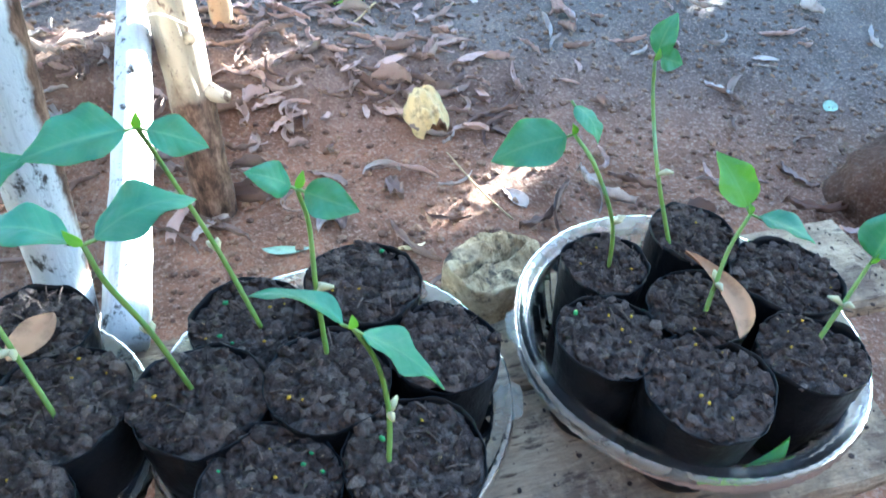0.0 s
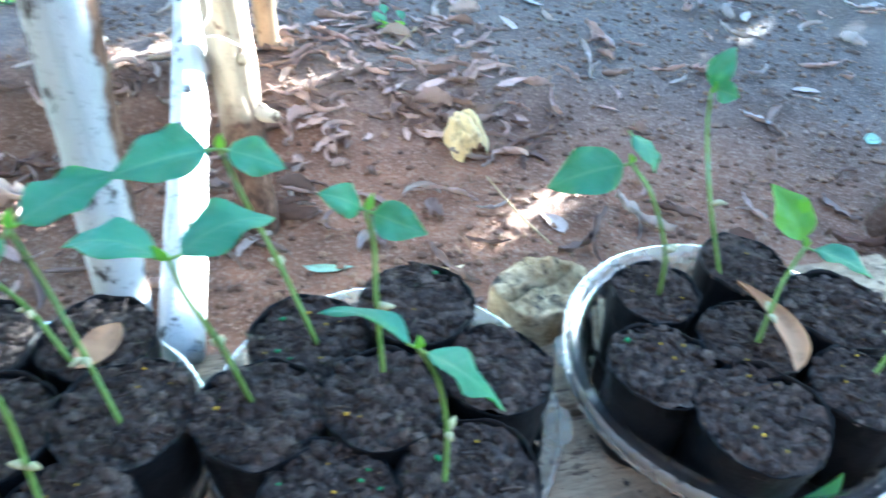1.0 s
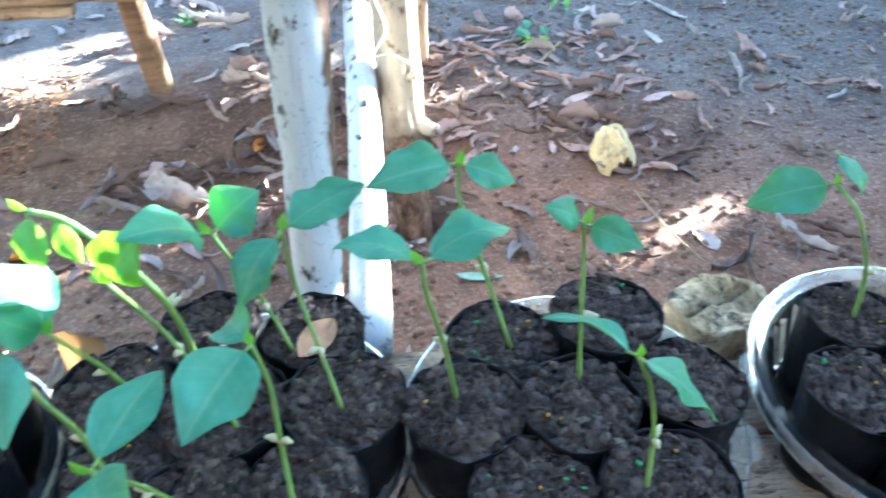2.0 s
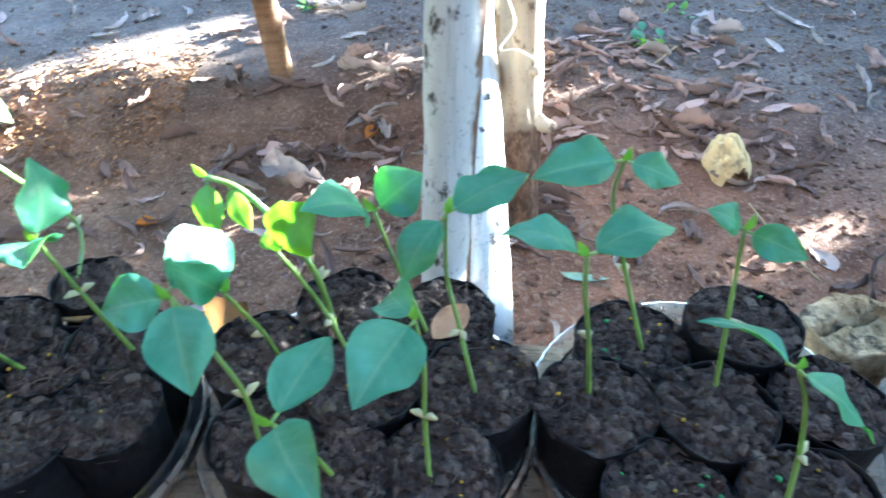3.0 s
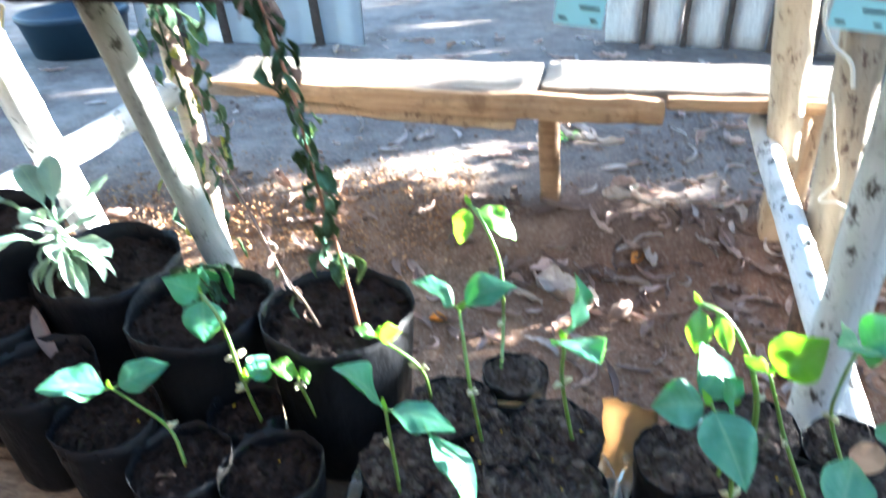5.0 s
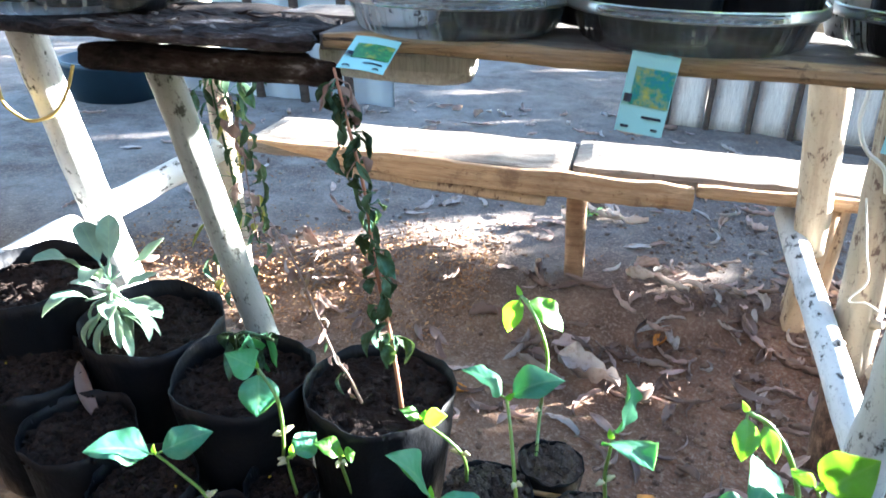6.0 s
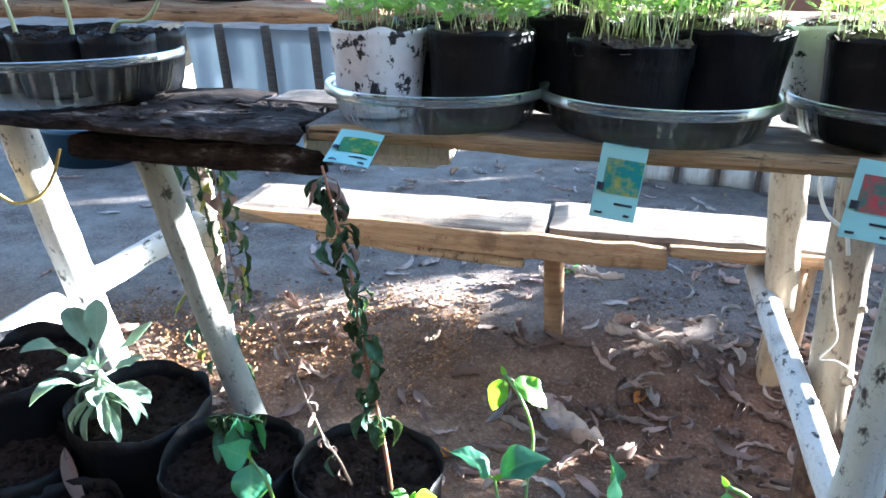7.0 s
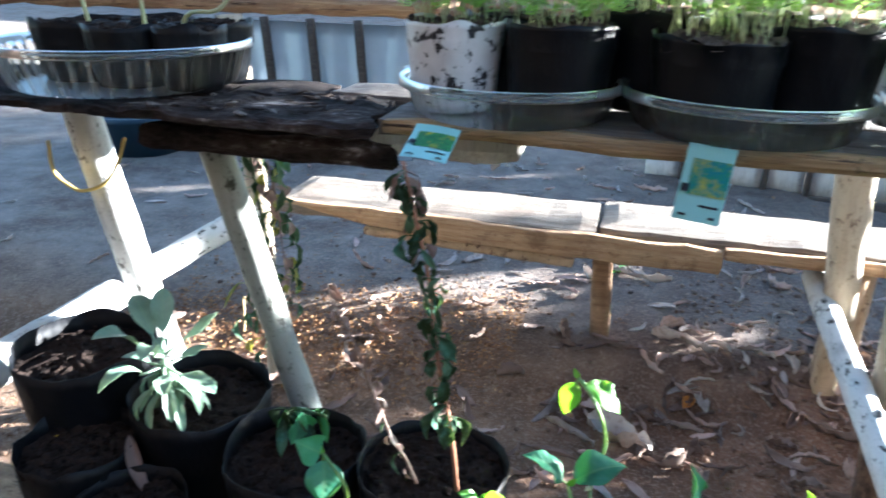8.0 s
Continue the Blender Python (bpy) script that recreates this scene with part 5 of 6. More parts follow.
sprout([(-1.318, 0.655, 0.862), (-1.322, 0.65, 0.915), (-1.330, 0.645, 0.965)], "pale sprout standing in a dark shelf bag", [((-1.33, 0.645, 0.965), (-1.37, 0.64, 0.985))])
sprout([(-1.226, 0.645, 0.862), (-1.224, 0.64, 0.915), (-1.226, 0.635, 0.970)], "pale sprout standing in a dark shelf bag", [((-1.226, 0.635, 0.97), (-1.19, 0.63, 0.99))])
sprout([(-1.190, 0.66, 0.866), (-1.165, 0.65, 0.905), (-1.115, 0.64, 0.912), (-1.085, 0.635, 0.945), (-1.075, 0.63, 0.985)], "pale sprout bent over the rim of a shelf bag", [((-1.075, 0.63, 0.985), (-1.05, 0.62, 1.01))])


def card(corner, w, h, lean, fold, label, picture):
    """A seed card hanging by its top edge from the shelf: printed picture above, plain field with bars of print below."""
    t = thing("seed_card", corner, label, "seed card", "seed cards")
    m = Matrix.Rotation(radians(lean), 4, "Y") @ Matrix.Rotation(radians(fold), 4, "X")
    def sheet(x0, x1, z0, z1, lift, th=0.0006):
        bm = bmesh.new()
        nx = 6
        for y in (-lift, -lift + th):
            rows = [[bm.verts.new((x0 + (x1 - x0) * i / nx, y - 0.0015 * math.sin(3 * i / nx), z)) for i in range(nx + 1)] for z in (z0, (z0 + z1) / 2, z1)]
            for a, b in zip(rows, rows[1:]):
                for i in range(nx):
                    bm.faces.new((a[i], a[i + 1], b[i + 1], b[i]))
        return place(bm, m)
    part("card_sheet", sheet(0, w, -h, 0.012, 0.0), CARD_BLUE, t)
    part("picture", sheet(w * 0.16, w * 0.98, -h * 0.58, -0.001, 0.0012, 0.0004), picture, t, "printed picture of foliage")
    for x0, x1, z in ((0.10, 0.27, -0.93), (0.74, 0.88, -0.93), (0.46, 0.90, -0.76)):
        part("print_bar", sheet(w * x0, w * x1, h * z, h * (z + 0.04), 0.0012, 0.0004), INK, t)
    part("print_block", sheet(w * 0.04, w * 0.20, -h * 0.55, -h * 0.42, 0.0022, 0.0004), INK, t)


card((-0.559, 0.529, 0.808), 0.043, 0.060, 6, -8, "pale blue seed card with a printed plant, hanging from the shelf", CARD_TEAL)
card((-0.824, 0.520, 0.812), 0.047, 0.042, 5, -66, "folded pale blue seed card at the shelf edge", CARD_GREEN)
card((-0.336, 0.529, 0.808), 0.046, 0.060, 6, -8, "pale blue seed card with a red printed flower", CARD_RED)

# ---- plants among the pots ----
def vine(points, label, leaves, stem_mat, thick=0.003, leaf_mats=(VINE,), seed=5, size=(0.02, 0.04), spread=1.0):
    """A thin stalk with shrivelled leaves hanging along a stretch of it."""
    r_ = random.Random(seed)
    base = Vector(points[0]) - Vector((0, 0, 0.01))
    t = thing("wilted_vine", base, label, "plant", "wilted plants")
    pts = spline([Vector(p) - base for p in points], 30)
    part("stem", tube_bm(pts, [thick * (1.2 - 0.6 * i / 30) for i in range(31)], 8, lump=0.1), stem_mat, t)
    for k in range(leaves[0]):
        u = leaves[1] + (1 - leaves[1]) * (k + r_.random() * 0.6) / leaves[0]
        p = pts[min(30, int(u * 30))]
        a = r_.uniform(0, 6.28)
        ln = r_.uniform(*size)
        knee = p + Vector((math.cos(a), math.sin(a), r_.uniform(-0.4, 0.5))) * ln * r_.uniform(0.15, 0.4) * spread
        tip = knee + Vector((r_.gauss(0, 0.25), r_.gauss(0, 0.25), -r_.uniform(0.5, 1.0))) * ln
        bm = leaf_bm(knee, tip, (math.cos(a) + r_.gauss(0, 0.6), math.sin(a) + r_.gauss(0, 0.6), 0.3), ln * r_.uniform(0.22, 0.5), r_.uniform(-0.1, 0.3), r_.uniform(0.2, 1.3), 1.2, 0.45, nu=8, nv=6, seed=k + seed)
        tube_bm([p, knee + (tip - knee) * 0.05], 0.0008, 4, bm)
        part("leaf", bm, r_.choice(leaf_mats), t, "curled wilting leaf")


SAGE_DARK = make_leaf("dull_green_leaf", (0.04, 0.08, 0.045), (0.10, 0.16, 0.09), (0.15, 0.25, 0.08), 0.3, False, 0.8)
OLIVE = make_leaf("yellowing_leaf", (0.16, 0.18, 0.03), (0.34, 0.30, 0.05), (0.5, 0.45, 0.06), 0.4)
BARK_RED = make_plain("reddish_stem", (0.36, 0.17, 0.10), 0.6)
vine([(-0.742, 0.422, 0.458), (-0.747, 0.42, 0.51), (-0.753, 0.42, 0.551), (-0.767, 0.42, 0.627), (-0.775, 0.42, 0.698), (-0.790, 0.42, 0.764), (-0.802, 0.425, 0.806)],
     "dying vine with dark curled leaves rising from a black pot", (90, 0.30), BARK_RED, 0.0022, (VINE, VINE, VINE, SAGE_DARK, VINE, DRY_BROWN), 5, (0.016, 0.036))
vine([(-0.786, 0.42, 0.458), (-0.800, 0.42, 0.490), (-0.814, 0.42, 0.511), (-0.830, 0.42, 0.554), (-0.844, 0.42, 0.595), (-0.860, 0.42, 0.632), (-0.874, 0.42, 0.655)],
     "dry leafless stalk with papery remains in a black pot", (18, 0.05), DRY_BROWN, 0.0015, (DRY_PALE, DRY_BROWN, DRY, VINE), 9, (0.014, 0.030))
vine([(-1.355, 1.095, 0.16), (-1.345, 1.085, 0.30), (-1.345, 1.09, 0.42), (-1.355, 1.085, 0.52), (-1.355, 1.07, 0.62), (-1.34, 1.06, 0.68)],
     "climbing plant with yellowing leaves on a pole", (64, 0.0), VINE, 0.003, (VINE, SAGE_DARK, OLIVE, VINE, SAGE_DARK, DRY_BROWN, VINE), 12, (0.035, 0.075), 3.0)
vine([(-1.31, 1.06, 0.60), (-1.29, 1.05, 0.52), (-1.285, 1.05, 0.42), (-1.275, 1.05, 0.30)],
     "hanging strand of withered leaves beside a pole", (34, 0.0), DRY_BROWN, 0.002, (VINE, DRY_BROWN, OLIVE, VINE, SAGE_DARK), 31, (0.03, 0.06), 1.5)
vine([(-1.385, 1.085, 0.60), (-1.34, 1.06, 0.660), (-1.27, 1.045, 0.685), (-1.19, 1.03, 0.680)],
     "leafy green shoot reaching out from a pole", (18, 0.15), SAGE_DARK, 0.0018, (SAGE_DARK, LEAF, SAGE_DARK), 18, (0.020, 0.040))
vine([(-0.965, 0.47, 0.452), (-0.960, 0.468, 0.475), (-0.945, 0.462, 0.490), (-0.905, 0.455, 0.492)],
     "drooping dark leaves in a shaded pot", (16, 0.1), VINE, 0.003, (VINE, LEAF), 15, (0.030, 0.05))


def rosette(at, label):
    """A soft grey-leaved herb: spreading spoon-shaped leaves on stalks above, narrow young ones drooping below."""
    r_ = random.Random(21)
    t = thing("grey_herb", at, label, "plant")
    part("stem", tube_bm(spline([(0, 0, -0.01), (0.008, 0, 0.04), (0, -0.01, 0.085)], 8), 0.005, 8), SAGE, t)
    hub = Vector((0, -0.01, 0.085))
    for k in range(27):
        upper = k < 11
        a = k * (2 * math.pi / 11) * (1 if upper else 1.43) + r_.uniform(-0.4, 0.4)
        ln = r_.uniform(0.058, 0.102) if upper else r_.uniform(0.045, 0.068)
        o = hub + Vector((0, 0, (0.006 if k % 2 else -0.008) if upper else -0.008 - 0.002 * (k - 11)))
        rise = (r_.uniform(0.25, 0.95) if k % 2 else r_.uniform(-0.45, 0.15)) if upper else r_.uniform(-1.5, -0.7)
        d = Vector((math.cos(a), math.sin(a), rise)).normalized() * ln
        stalk = 0.32 if upper else 0.15
        face = (-math.cos(a) * 0.3, -math.sin(a) * 0.3, 1) if upper else (math.cos(a), math.sin(a), 0.6)
        bm = leaf_bm(o + d * stalk, o + d, face, ln * (r_.uniform(0.26, 0.34) if upper else r_.uniform(0.17, 0.24)), r_.uniform(-0.02, 0.26), r_.uniform(0.15, 0.6) if upper else 0.9, 0.7, 0.58, 0.0, 12, 4, seed=k * 0.7, full=0.6)
        tube_bm([o, o + d * (stalk + 0.06)], [0.0022, 0.0013], 6, bm)
        part("leaf", bm, SAGE, t)


rosette((-1.120, 0.472, 0.436), "grey-green herb with long soft leaves in a black pot")

# ---- litter ----
def litter_bm(length, width, bend, curl, seed, crumple=0.0):
    """A fallen lance-shaped leaf: bowed in plan, rolled across, its ends lifted; it rests at z = 0."""
    bm = bmesh.new()
    n, m = 14, 6
    skins = []
    for lift in (0.0, 0.0006):
        rows = []
        for i in range(n + 1):
            u = i / n
            a = bend * (u - 0.5)
            R = length / bend
            c = Vector((R * math.sin(a), R * (1 - math.cos(a)), 0))
            s = Vector((-math.sin(a), math.cos(a), 0))
            w = width * 0.5 * math.sin(math.pi * min(1, max(0.0, u)) ** 0.85) ** 0.75 if 0 < u < 1 else 0.0005
            row = []
            for j in range(m + 1):
                v = j / m * 2 - 1
                roll = curl * v
                h = w * (1 - math.cos(roll)) + 0.16 * length * curl * (u - 0.5) ** 2 + 0.004 * hash3((u * 2, v, seed), 1.2, seed) + crumple * (hash3((u * 5, v * 2, seed), 1.3, seed) + 0.6 * hash3((u * 11, v * 4, seed), 1.3, seed + 2) + 0.5)
                row.append(bm.verts.new(c + s * (w * math.sin(roll) / max(0.3, curl)) + Vector((0, 0, max(0.0002, h + 0.002) + lift))))
            rows.append(row)
        skins.append(rows)
    for k, rows in enumerate(skins):
        for i in range(n):
            for j in range(m):
                q = (rows[i][j], rows[i][j + 1], rows[i + 1][j + 1], rows[i + 1][j])
                bm.faces.new(q if k else q[::-1])
    return bm


def litter():
    r_ = random.Random(17)
    kinds = []
    for k, (ln, w, bend, curl) in enumerate([(0.105, 0.018, 0.9, 1.3), (0.09, 0.020, 1.5, 1.0), (0.12, 0.016, 0.6, 1.7), (0.075, 0.022, 0.5, 0.8), (0.10, 0.014, 2.0, 1.8), (0.065, 0.026, 0.7, 1.1), (0.085, 0.013, 2.6, 1.6), (0.07, 0.030, 1.3, 1.9), (0.11, 0.011, 1.2, 2.2)]):
        for mat, tone in ((DRY, "dull pinkish-tan"), (DRY_PALE, "pale greyish"), (DRY_BROWN, "dark brown")):
            kinds.append((mesh("dry_leaf", litter_bm(ln, w, bend, curl, k * 1.1, 0.003 + 0.003 * (k % 3)), mat), tone))
    spots = []
    def strew(n, x0, x1, y0, y1, pick):
        for _ in range(n):
            spots.append((r_.uniform(x0, x1), r_.uniform(y0, y1), pick))
    strew(160, -0.12, 0.50, 1.14, 1.80, 0)      # drift by the pole
    strew(75, -0.1, 1.3, 0.62, 1.5, 1)
    strew(90, 0.3, 1.9, 1.3, 2.6, 2)
    strew(45, -0.9, 0.1, 0.62, 1.35, 1)
    strew(40, -0.55, -0.10, 1.28, 1.62, 2)
    strew(130, -1.9, -0.1, 1.55, 3.2, 2)
    strew(50, -1.6, -0.7, 1.0, 1.6, 3)
    strew(28, -3.2, -1.5, 0.9, 3.6, 2)
    strew(45, -0.75, 0.0, 0.92, 1.50, 3)
    strew(25, -0.75, 0.05, 0.95, 1.50, 0)
    strew(34, -0.75, 0.5, 1.68, 2.5, 4)      # large pale leaves past the far bench
    spots.sort(key=lambda q: math.hypot(q[0] + 0.3, q[1]))
    far = {}
    for count, (x, y, pick) in enumerate(spots):
        while True:
            me, tone = r_.choice(kinds)
            if (pick == 0 and tone != "pale greyish") or pick == 1 or (pick == 2 and (tone != "dark brown" or r_.random() < 0.2)) or (pick == 3 and tone == "dark brown") or (pick == 4 and tone != "dark brown"):
                break
        s = r_.uniform(0.6, 1.35) if pick < 4 else r_.uniform(1.1, 1.6)
        m = pose(x, y, ground_z(x, y) + 0.001, r_.gauss(0, 8), r_.gauss(0, 8), r_.uniform(0, 360)) @ Matrix.Diagonal((s, s, s * r_.uniform(0.7, 1.4), 1))
        if count < 299:
            ob = new("dry_leaf", me)
            ob.matrix_world = m
            tagged(ob, tone + " fallen leaf curled on the bare earth", "fallen leaf", "fallen leaves")
        else:
            bm = far.setdefault(me.materials[0].name, bmesh.new())
            old = len(bm.verts)
            bm.from_mesh(me)
            bm.verts.ensure_lookup_table()
            for v in bm.verts[old:]:
                v.co = m @ v.co
    for name, bm in far.items():
        solid("leaf_litter", bm, bpy.data.materials[name], (0, 0, 0), "scattered dry leaves on the farther earth", "leaf litter", kind="stuff")


litter()


def fragments():
    """Broken bits of leaf and twig."""
    r_ = random.Random(29)
    bm = bmesh.new()
    for _ in range(1500):
        x, y = r_.uniform(-2.2, 1.7), r_.uniform(0.6, 3.0)
        if hash3((x, y, 0), 2.0, 8) < r_.uniform(-0.6, 0.4):
            continue
        a, ln = r_.uniform(0, 6.28), r_.uniform(0.006, 0.03)
        d = Vector((math.cos(a), math.sin(a), r_.gauss(0, 0.12)))
        s = Vector((-math.sin(a), math.cos(a), r_.gauss(0, 0.4))) * r_.uniform(0.0015, 0.005)
        o = Vector((x, y, ground_z(x, y) + 0.004))
        bm.faces.new([bm.verts.new(v) for v in (o - d * ln / 2, o + s - d * ln * 0.1, o + d * ln / 2, o - s)])
    k = Mat("leaf_fragment", 0.85)
    k.color(k.ramp(k.island(), (0.0, (0.06, 0.030, 0.017)), (0.5, (0.15, 0.075, 0.038)), (1.0, (0.27, 0.155, 0.080))))
    solid("leaf_fragments", bm, k.m, (0, 0, 0), "broken leaf and twig bits over the earth", "leaf litter", kind="stuff", smooth=False)


fragments()


def crumbs():
    """Broken leaf crumbs thick on the bank, many on edge, golden as if sunlit."""
    r_ = random.Random(31)
    bm = bmesh.new()
    for _ in range(7000):
        x = r_.uniform(-1.95, -0.85)
        y = 1.36 + 0.26 * (x + 1.4) + r_.gauss(0, 0.12)
        if hash3((x, y, 0), 5.0, 6) < r_.uniform(-0.7, 0.2):
            continue
        a, ln = r_.uniform(0, 6.28), r_.uniform(0.004, 0.017)
        d = Vector((math.cos(a), math.sin(a), r_.gauss(0, 0.25))) * ln / 2
        s = Vector((-math.sin(a) * 0.6, math.cos(a) * 0.6, r_.gauss(0, 0.6))).normalized() * r_.uniform(0.0015, 0.0042)
        o = Vector((x, y, ground_z(x, y) + 0.004))
        bm.faces.new([bm.verts.new(v) for v in (o - d, o + s - d * 0.3, o + d, o - s + d * 0.2)])
    # the sun on this band is put into the golden colour
    k = Mat("sunlit_gold_crumb", 0.85)
    k.color(k.ramp(k.island(), (0.0, (0.10, 0.046, 0.020)), (0.5, (0.24, 0.122, 0.052)), (0.9, (0.36, 0.20, 0.088)), (1.0, (0.46, 0.31, 0.17))))
    solid("leaf_crumbs", bm, k.m, (0, 0, 0), "crumbled leaves thick on the low bank, golden as if sunlit", "leaf litter", kind="stuff", smooth=False)


crumbs()


def fallen(name, at, length, width, bend, curl, yaw, mat, label, lift=0.0, tilt=(0, 0), crumple=0.0):
    ob = solid(name, litter_bm(length, width, bend, curl, at[0] * 9, crumple), mat, (at[0], at[1], (ground_z(at[0], at[1]) if len(at) < 3 else at[2]) + lift), label, "fallen leaf")
    ob.rotation_euler = (radians(tilt[0]), radians(tilt[1]), radians(yaw))
    return ob


GREEN_PALE = make_dry("pale_green_leaf", (0.30, 0.45, 0.34), (0.38, 0.48, 0.36))
TAN_LEAF = make_dry("tan_leaf", (0.50, 0.30, 0.17), (0.44, 0.26, 0.15))
RED_LEAF = make_dry("reddish_leaf", (0.30, 0.11, 0.07), (0.26, 0.09, 0.06))
ORANGE = make_dry("orange_leaf", (0.70, 0.30, 0.06), (0.62, 0.25, 0.05))
fallen("fallen_leaf", (0.183, 0.845), 0.05, 0.011, 0.8, 1.0, 5, YELLOW, "small yellow leaf on the bare earth")
fallen("fallen_leaf", (0.405, 0.93), 0.07, 0.035, 0.5, 0.7, 110, DRY_PALE, "grey dry leaf on the bare earth")
fallen("fallen_leaf", (-0.02, 0.885), 0.085, 0.020, 0.7, 0.9, -12, GREEN_PALE, "pale green leaf behind the bags")
fallen("fallen_leaf", (1.255, 1.075), 0.06, 0.035, 0.4, 0.6, 40, GREEN_PALE, "pale green leaf on the earth")
fallen("fallen_leaf", (1.11, 0.84), 0.06, 0.03, 0.6, 0.7, 60, GREEN_PALE, "pale green leaf on the earth")
fallen("fallen_leaf", (-0.58, 1.177), 0.16, 0.085, 0.9, 1.5, -25, DRY_PALE, "large pale dry leaf, crumpled on the earth", crumple=0.030)
fallen("fallen_leaf", (-0.62, 1.30), 0.10, 0.05, 0.6, 1.1, 30, DRY, "broad dull pink leaf on the earth", crumple=0.010)
fallen("fallen_leaf", (-0.83, 1.053), 0.045, 0.035, 0.5, 1.3, 10, ORANGE, "small bright orange leaf on the earth")
fallen("fallen_leaf", (-0.42, 1.36), 0.06, 0.04, 0.5, 1.4, 70, ORANGE, "orange-brown leaf standing on the bank")
fallen("fallen_leaf", (-0.146, 0.345, SLAB_Z + 0.001), 0.05, 0.013, 0.5, 1.0, -14, RED_LEAF, "dark reddish leaf on the slab between trays")
fallen("fallen_leaf", (0.287, 0.306, SOIL_Z + 0.012), 0.118, 0.027, 1.25, 1.2, 77, TAN_LEAF, "long russet leaf lying across the bags", 0.012, (0, 6))
fallen("fallen_leaf", (0.26, 0.195, SLAB_Z + 0.052), 0.10, 0.016, 0.9, 0.7, 8, LEAF_YOUNG, "yellow-green leaf lying along a tray lip", 0.0, (0, 0))
fallen("fallen_leaf", (-0.244, 0.425, SOIL_Z + 0.004), 0.050, 0.034, 0.5, 0.9, 55, TAN_LEAF, "brown dry leaf on bag soil")
fallen("fallen_leaf", (-1.135, 0.405, 0.400), 0.085, 0.020, 0.5, 1.0, -35, DRY_BROWN, "long brown leaf hanging over a pot rim", 0.0, (0, 40))


def crumpled_leaf(at):
    """A dried yellow leaf, crumpled into a ribbed bowl shape."""
    bm = bmesh.new()
    rows = []
    for i in range(19):
        u = i / 18
        row = []
        for j in range(25):
            v = j / 24 * 2 - 1
            a = 1.55 * v
            w = 0.044 * (math.sin(math.pi * (0.10 + 0.82 * u)) ** 0.4) * (1 + 0.08 * math.sin(11 * u))
            crease = 0.013 * abs(math.sin(8 * v + 2.5 * u)) + 0.004 * math.sin(15 * u + 4 * v) + 0.006 * hash3((u * 5, v * 3, 0), 1.0, 3)
            row.append(bm.verts.new((w * math.sin(a) + 0.012 * (u - 0.5), -0.052 + 0.105 * u, (w * 1.45 + crease) * math.cos(a * 0.9) + 0.004)))
        rows.append(row)
    for p, q in zip(rows, rows[1:]):
        for k in range(24):
            bm.faces.new((p[k], p[k + 1], q[k + 1], q[k]))
    bmesh.ops.solidify(bm, geom=bm.faces, thickness=0.001)
    ob = solid("crumpled_leaf", bm, YELLOW, at, "pale yellow crumpled dry leaf on the earth", "fallen leaf", smooth=False)
    ob.rotation_euler = (radians(12), radians(-8), radians(12))


crumpled_leaf((0.318, 1.215, 0.002))


def twig(points, r, label, mat=STRAW, name="twig"):
    return solid(name, tube_bm(spline(points, 16), r, 6, lump=0.1), mat, (0, 0, 0), label, "twig")


twig([(0.318, 1.075, 0.020), (0.345, 0.96, 0.010), (0.373, 0.865, 0.008)], 0.0016, "dry straw lying on the earth")
twig([(0.02, 1.80, 0.06), (0.10, 1.66, 0.05), (0.22, 1.60, 0.045), (0.33, 1.70, 0.06)], 0.003, "bent pale twig lying on the earth")
twig([(0.16, 1.73, 0.05), (0.13, 1.62, 0.05), (0.09, 1.50, 0.03)], 0.002, "thin dry twig on the earth")
twig([(-1.56, 1.30, 0.05), (-1.555, 1.30, 0.12), (-1.55, 1.295, 0.155), (-1.535, 1.29, 0.15)], 0.003, "short bent dry stalk in the earth")


def weed(at, n, size, label, seed):
    r_ = random.Random(seed)
    t = thing("weed", at, label, "weed", "small weeds")
    for k in range(n):
        a = r_.uniform(0, 6.28)
        o = Vector((r_.gauss(0, size * 0.6), r_.gauss(0, size * 0.35), 0))
        d = Vector((math.cos(a), math.sin(a), r_.uniform(0.25, 0.8))) * size
        bm = tube_bm([o, o + d * 0.5], 0.001, 4)
        leaf_bm(o + d * 0.4, o + d * 1.1, (0, 0, 1), size * 0.5, nu=5, nv=2, bm=bm)
        part("leaf", bm, LEAF_YOUNG if k % 2 else LEAF, t)


weed((0.26, 1.74, ground_z(0.26, 1.74)), 9, 0.045, "low green weed on the trodden earth", 3)
weed((0.40, 1.95, ground_z(0.40, 1.95)), 5, 0.035, "low green weed on the trodden earth", 4)
weed((-0.64, 1.93, ground_z(-0.64, 1.93)), 6, 0.03, "small green weed by the bench leg", 5)

# cup with a curled leaf, tan scrap, strings
planted_bag(-0.588, 0.482, 0.034, 0.372, SLAB_Z + 0.004, "small black cup of soil at the tray's back", grains=0, clods=60, group="small cups")
fallen("fallen_leaf", (-0.585, 0.448, 0.352), 0.13, 0.030, 2.0, 1.0, 2, YELLOW, "curled tan leaf hugging a small cup", 0.0, (-35, 0))


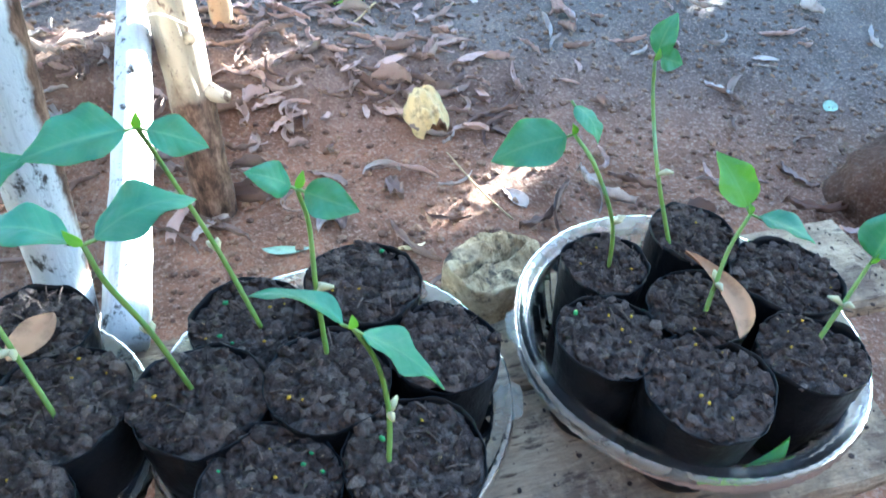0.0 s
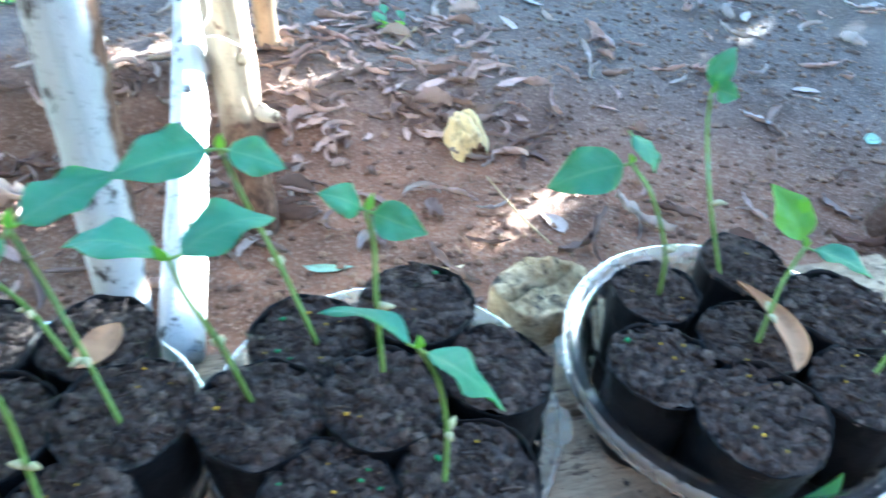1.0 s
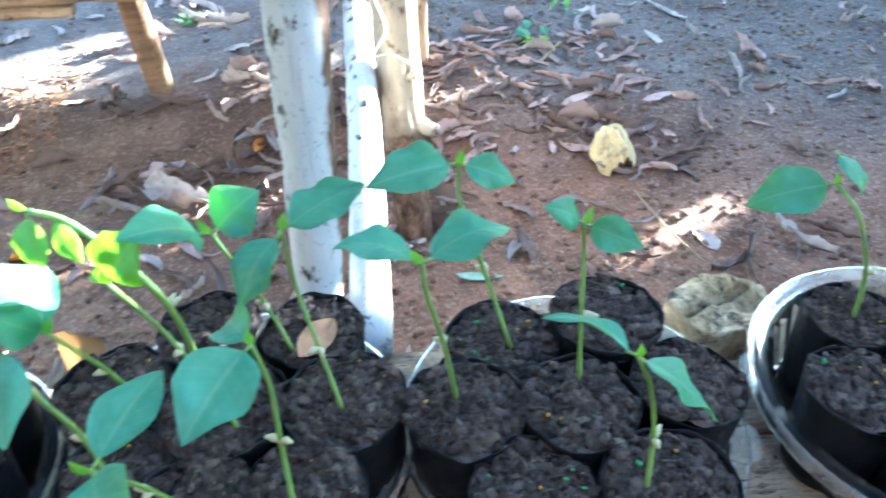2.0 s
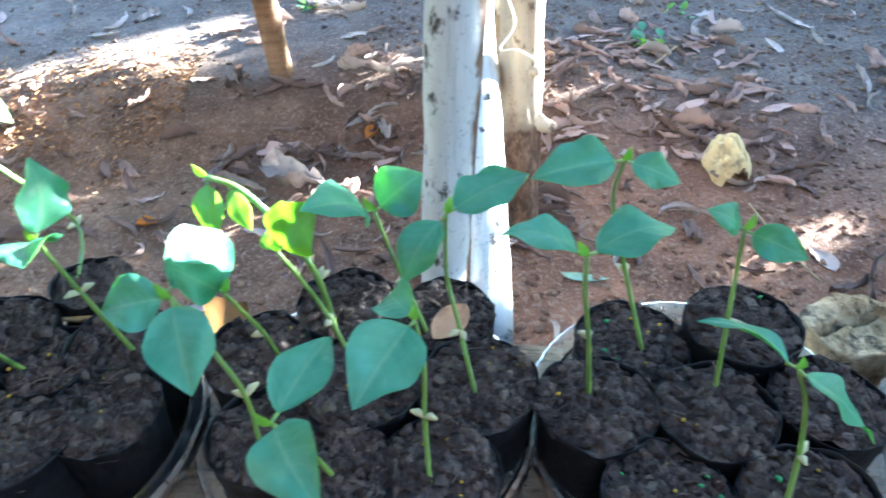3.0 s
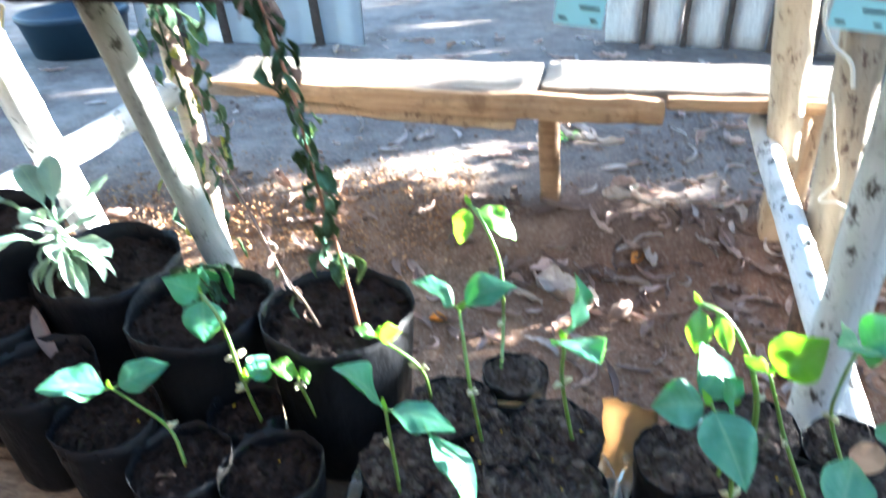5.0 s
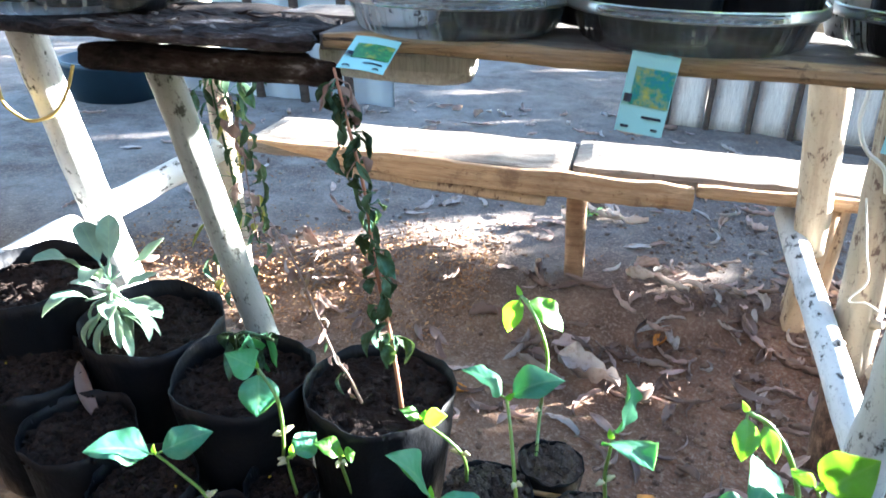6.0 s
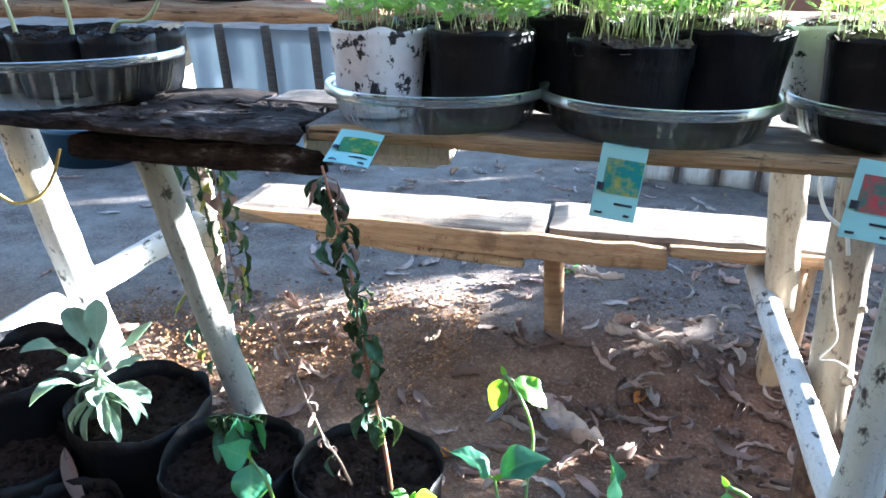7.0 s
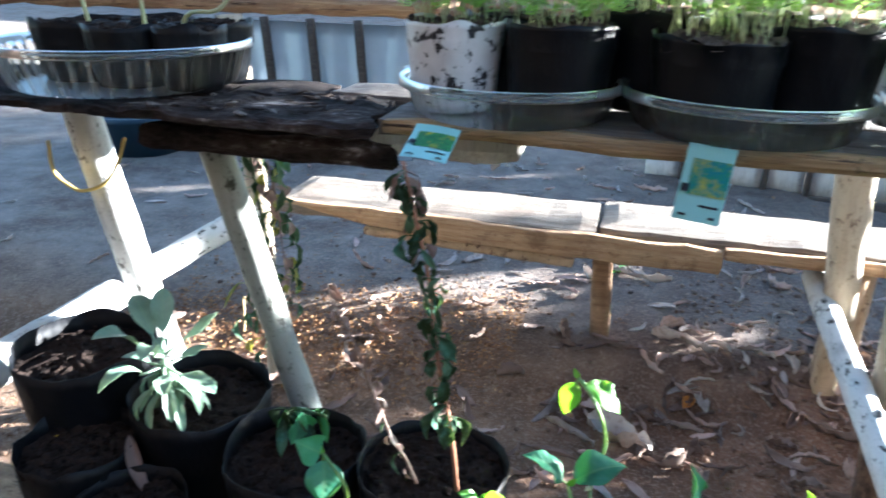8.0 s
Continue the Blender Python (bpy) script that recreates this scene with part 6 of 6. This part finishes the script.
# stands in for a dirty tray handle lit tan by the sun
def scrap():
    bm = bmesh.new()
    rows = []
    for i in range(9):
        rows.append([bm.verts.new((0.056 * (j / 8 - 0.5) * (1 + 0.25 * hash3((i, j, 0), 0.7, 2)), 0.004 * hash3((i, j, 0), 0.5, 5) + 0.012 * (i / 8), 0.085 * i / 8 + 0.006 * hash3((i, j, 0), 0.6, 7) * (i == 8))) for j in range(9)])
    for p, q in zip(rows, rows[1:]):
        for k in range(8):
            bm.faces.new((p[k], p[k + 1], q[k + 1], q[k]))
    bmesh.ops.solidify(bm, geom=bm.faces, thickness=0.0012)
    ob = solid("paper_scrap", bm, TAN_SHEET, (-0.452, 0.442, SLAB_Z + 0.002), "torn tan scrap between two trays, in place of a sunlit tray handle", "paper scrap")
    ob.scale = (1.15, 1.0, 1.2)
    ob.rotation_euler = (radians(-6), radians(-14), radians(-28))


scrap()


def string(points, r, label, mat=STRING):
    return solid("string", tube_bm(spline(points, 30), r, 6), mat, (0, 0, 0), label, "string", "strings")


string([(-0.205, 1.09, 0.87), (-0.203, 1.09, 0.70), (-0.205, 1.09, 0.644), (-0.187, 1.085, 0.600), (-0.156, 1.075, 0.573), (-0.145, 1.07, 0.535)], 0.0035, "thick pale cord hanging by a pole")
string([(-0.183, 1.03, 0.537), (-0.160, 1.03, 0.447), (-0.146, 1.03, 0.396), (-0.168, 1.02, 0.362), (-0.142, 1.015, 0.363), (-0.107, 1.02, 0.341)], 0.0016, "thin white string snagged on a pole")
string([(-1.50, 0.725, 0.70), (-1.490, 0.715, 0.655), (-1.463, 0.712, 0.634), (-1.43, 0.706, 0.63), (-1.391, 0.712, 0.645), (-1.368, 0.72, 0.679), (-1.358, 0.73, 0.715)], 0.0028, "frayed yellow string tied round a pole", STRAW_YELLOW)

# ---- behind the benches ----
screen = thing("board_screen", (-0.2, 3.15, 0.0), "low screen of worn white boards with dark posts", "screen")
for k in range(7):
    x = -0.50 + 0.175 * k
    bm = place(board_bm((0.62, 0.150, 0.02), 0.002, 0.003, (8, 3, 2), 90.0 + k), Matrix.Rotation(radians(90), 4, "Y") @ Matrix.Rotation(radians(90), 4, "X"))
    ob = part("board", bm, WHITEBOARD, screen)
    ob.location = (x + 0.2, 0.0, 0.06 + 0.31)
for k in range(6):
    bm = board_bm((0.025, 0.03, 0.66), 0.002, 0.002, (3, 2, 8), 100.0 + k)
    ob = part("post", bm, DARKWOOD, screen)
    ob.location = (-0.4125 + 0.175 * k + 0.2, -0.022, 0.33)
board("bottom_beam", (0.03, 3.10, 0.03), (1.35, 0.06, 0.06), DARKWOOD, "", parent=screen, seed=120.0)

sheet = thing("metal_sheet", (-2.33, 3.0, 0.0), "dented grey metal sheet screen with dark uprights", "metal sheet")
bm = bmesh.new()
rows = [[bm.verts.new((-0.52 + 0.012 * i, 0.006 * math.sin(i * 0.45) + 0.004 * hash3((i, j, 0), 0.3, 3), 0.02 + 0.69 * j / 10)) for i in range(100)] for j in range(11)]
for p, q in zip(rows, rows[1:]):
    for k in range(99):
        bm.faces.new((p[k], p[k + 1], q[k + 1], q[k]))
bmesh.ops.solidify(bm, geom=bm.faces, thickness=0.0015)
part("panel", bm, GALV, sheet)
for k in range(4):
    ob = part("upright", board_bm((0.04, 0.03, 0.74), 0.002, 0.002, (3, 2, 8), 130.0 + k), DARKWOOD, sheet)
    ob.location = (-0.28 + 0.24 * k, -0.025, 0.36)
    ob.rotation_euler = (0, radians(-4), 0)

tub = thing("plant_tub", (-3.02, 2.78, 0.04), "dark blue round tub standing on the open ground", "tub")
bm, _ = lathe_bm([(0.001, 0.0), (0.20, 0.0), (0.24, 0.20), (0.25, 0.21), (0.25, 0.235), (0.235, 0.235), (0.225, 0.20), (0.18, 0.17), (0.001, 0.17)], 40)
part("tub_body", bm, TUB, tub)
# bags standing on the rear shelf
for k, (x, y, r) in enumerate([(-2.05, 1.26, 0.07), (-1.90, 1.28, 0.07), (-1.72, 1.25, 0.07), (-1.55, 1.27, 0.075), (-1.36, 1.26, 0.07), (-0.62, 1.27, 0.07), (-0.42, 1.26, 0.07)]):
    planted_bag(x, y, r, 1.02, 0.908, "black polythene bag standing on the rear shelf", None, "rear shelf bags", grains=0, clods=30)


# unseen roof, added only to dim the sky light over the -x pots
roof = board("ceiling", (-2.45, -0.85, 2.05), (3.1, 2.8, 0.05), DARKWOOD, "unseen dark plank roof added to cut the sky light", seed=142.0, rough=0.0, category="roof")
tagged(roof, kind="structure")
# two unseen walls, put here to keep sky light off the benches
wall = board("wall_back", (-0.5, -2.3, 1.4), (9.0, 0.12, 2.9), DARKWOOD, "unseen dark plank wall added behind to cut the sky light", seed=140.0, rough=0.0, category="wall")
tagged(wall, kind="structure")
wall = board("wall_side", (-1.86, -0.88, 1.4), (2.70, 0.12, 2.9), DARKWOOD, "unseen dark plank wall added beside to darken the pots", yaw=90, seed=141.0, rough=0.0, category="wall")
tagged(wall, kind="structure")


def house(x, y, w, h, mat, label):
    t = thing("shed", (x, y, 0), label, "shed")
    for k, (dx, dy, sx, sy) in enumerate([(0, 0, w, 0.1), (0, 3, w, 0.1), (-w / 2, 1.5, 0.1, 2.9), (w / 2, 1.5, 0.1, 2.9)]):
        bm = board_bm((sx, sy, h), 0.01, 0.0, (2, 2, 2))
        part("wall", bm, mat, t).location = (dx, dy, h / 2 + 0.02)
    ob = part("roof", board_bm((w + 0.6, 4.2, 0.06), 0.005, 0.0, (2, 2, 2)), GALV, t)
    ob.location, ob.rotation_euler = (0, 1.5, h + 0.25), (radians(8), 0, 0)
    for k in range(2):
        ob = part("window", board_bm((0.8, 0.04, 0.9), 0.005, 0.0, (2, 2, 2)), DARKWOOD, t)
        ob.location = (-w / 4 + k * w / 2, -0.06, h * 0.55)


BRICKRED = make_plain("brick_red_wall", (0.34, 0.15, 0.11), 0.85, vary=0.4, scale=6)
PLASTER = make_plain("pale_blue_plaster", (0.45, 0.55, 0.62), 0.85, vary=0.2, scale=4)
house(3.4, 17.0, 5.0, 2.6, BRICKRED, "low brick-red shed in the distance")
house(-3.6, 15.0, 5.0, 2.6, PLASTER, "pale blue plastered shed in the distance")
house(-10.5, 14.0, 5.0, 2.6, BRICKRED, "low brick-red shed in the distance")
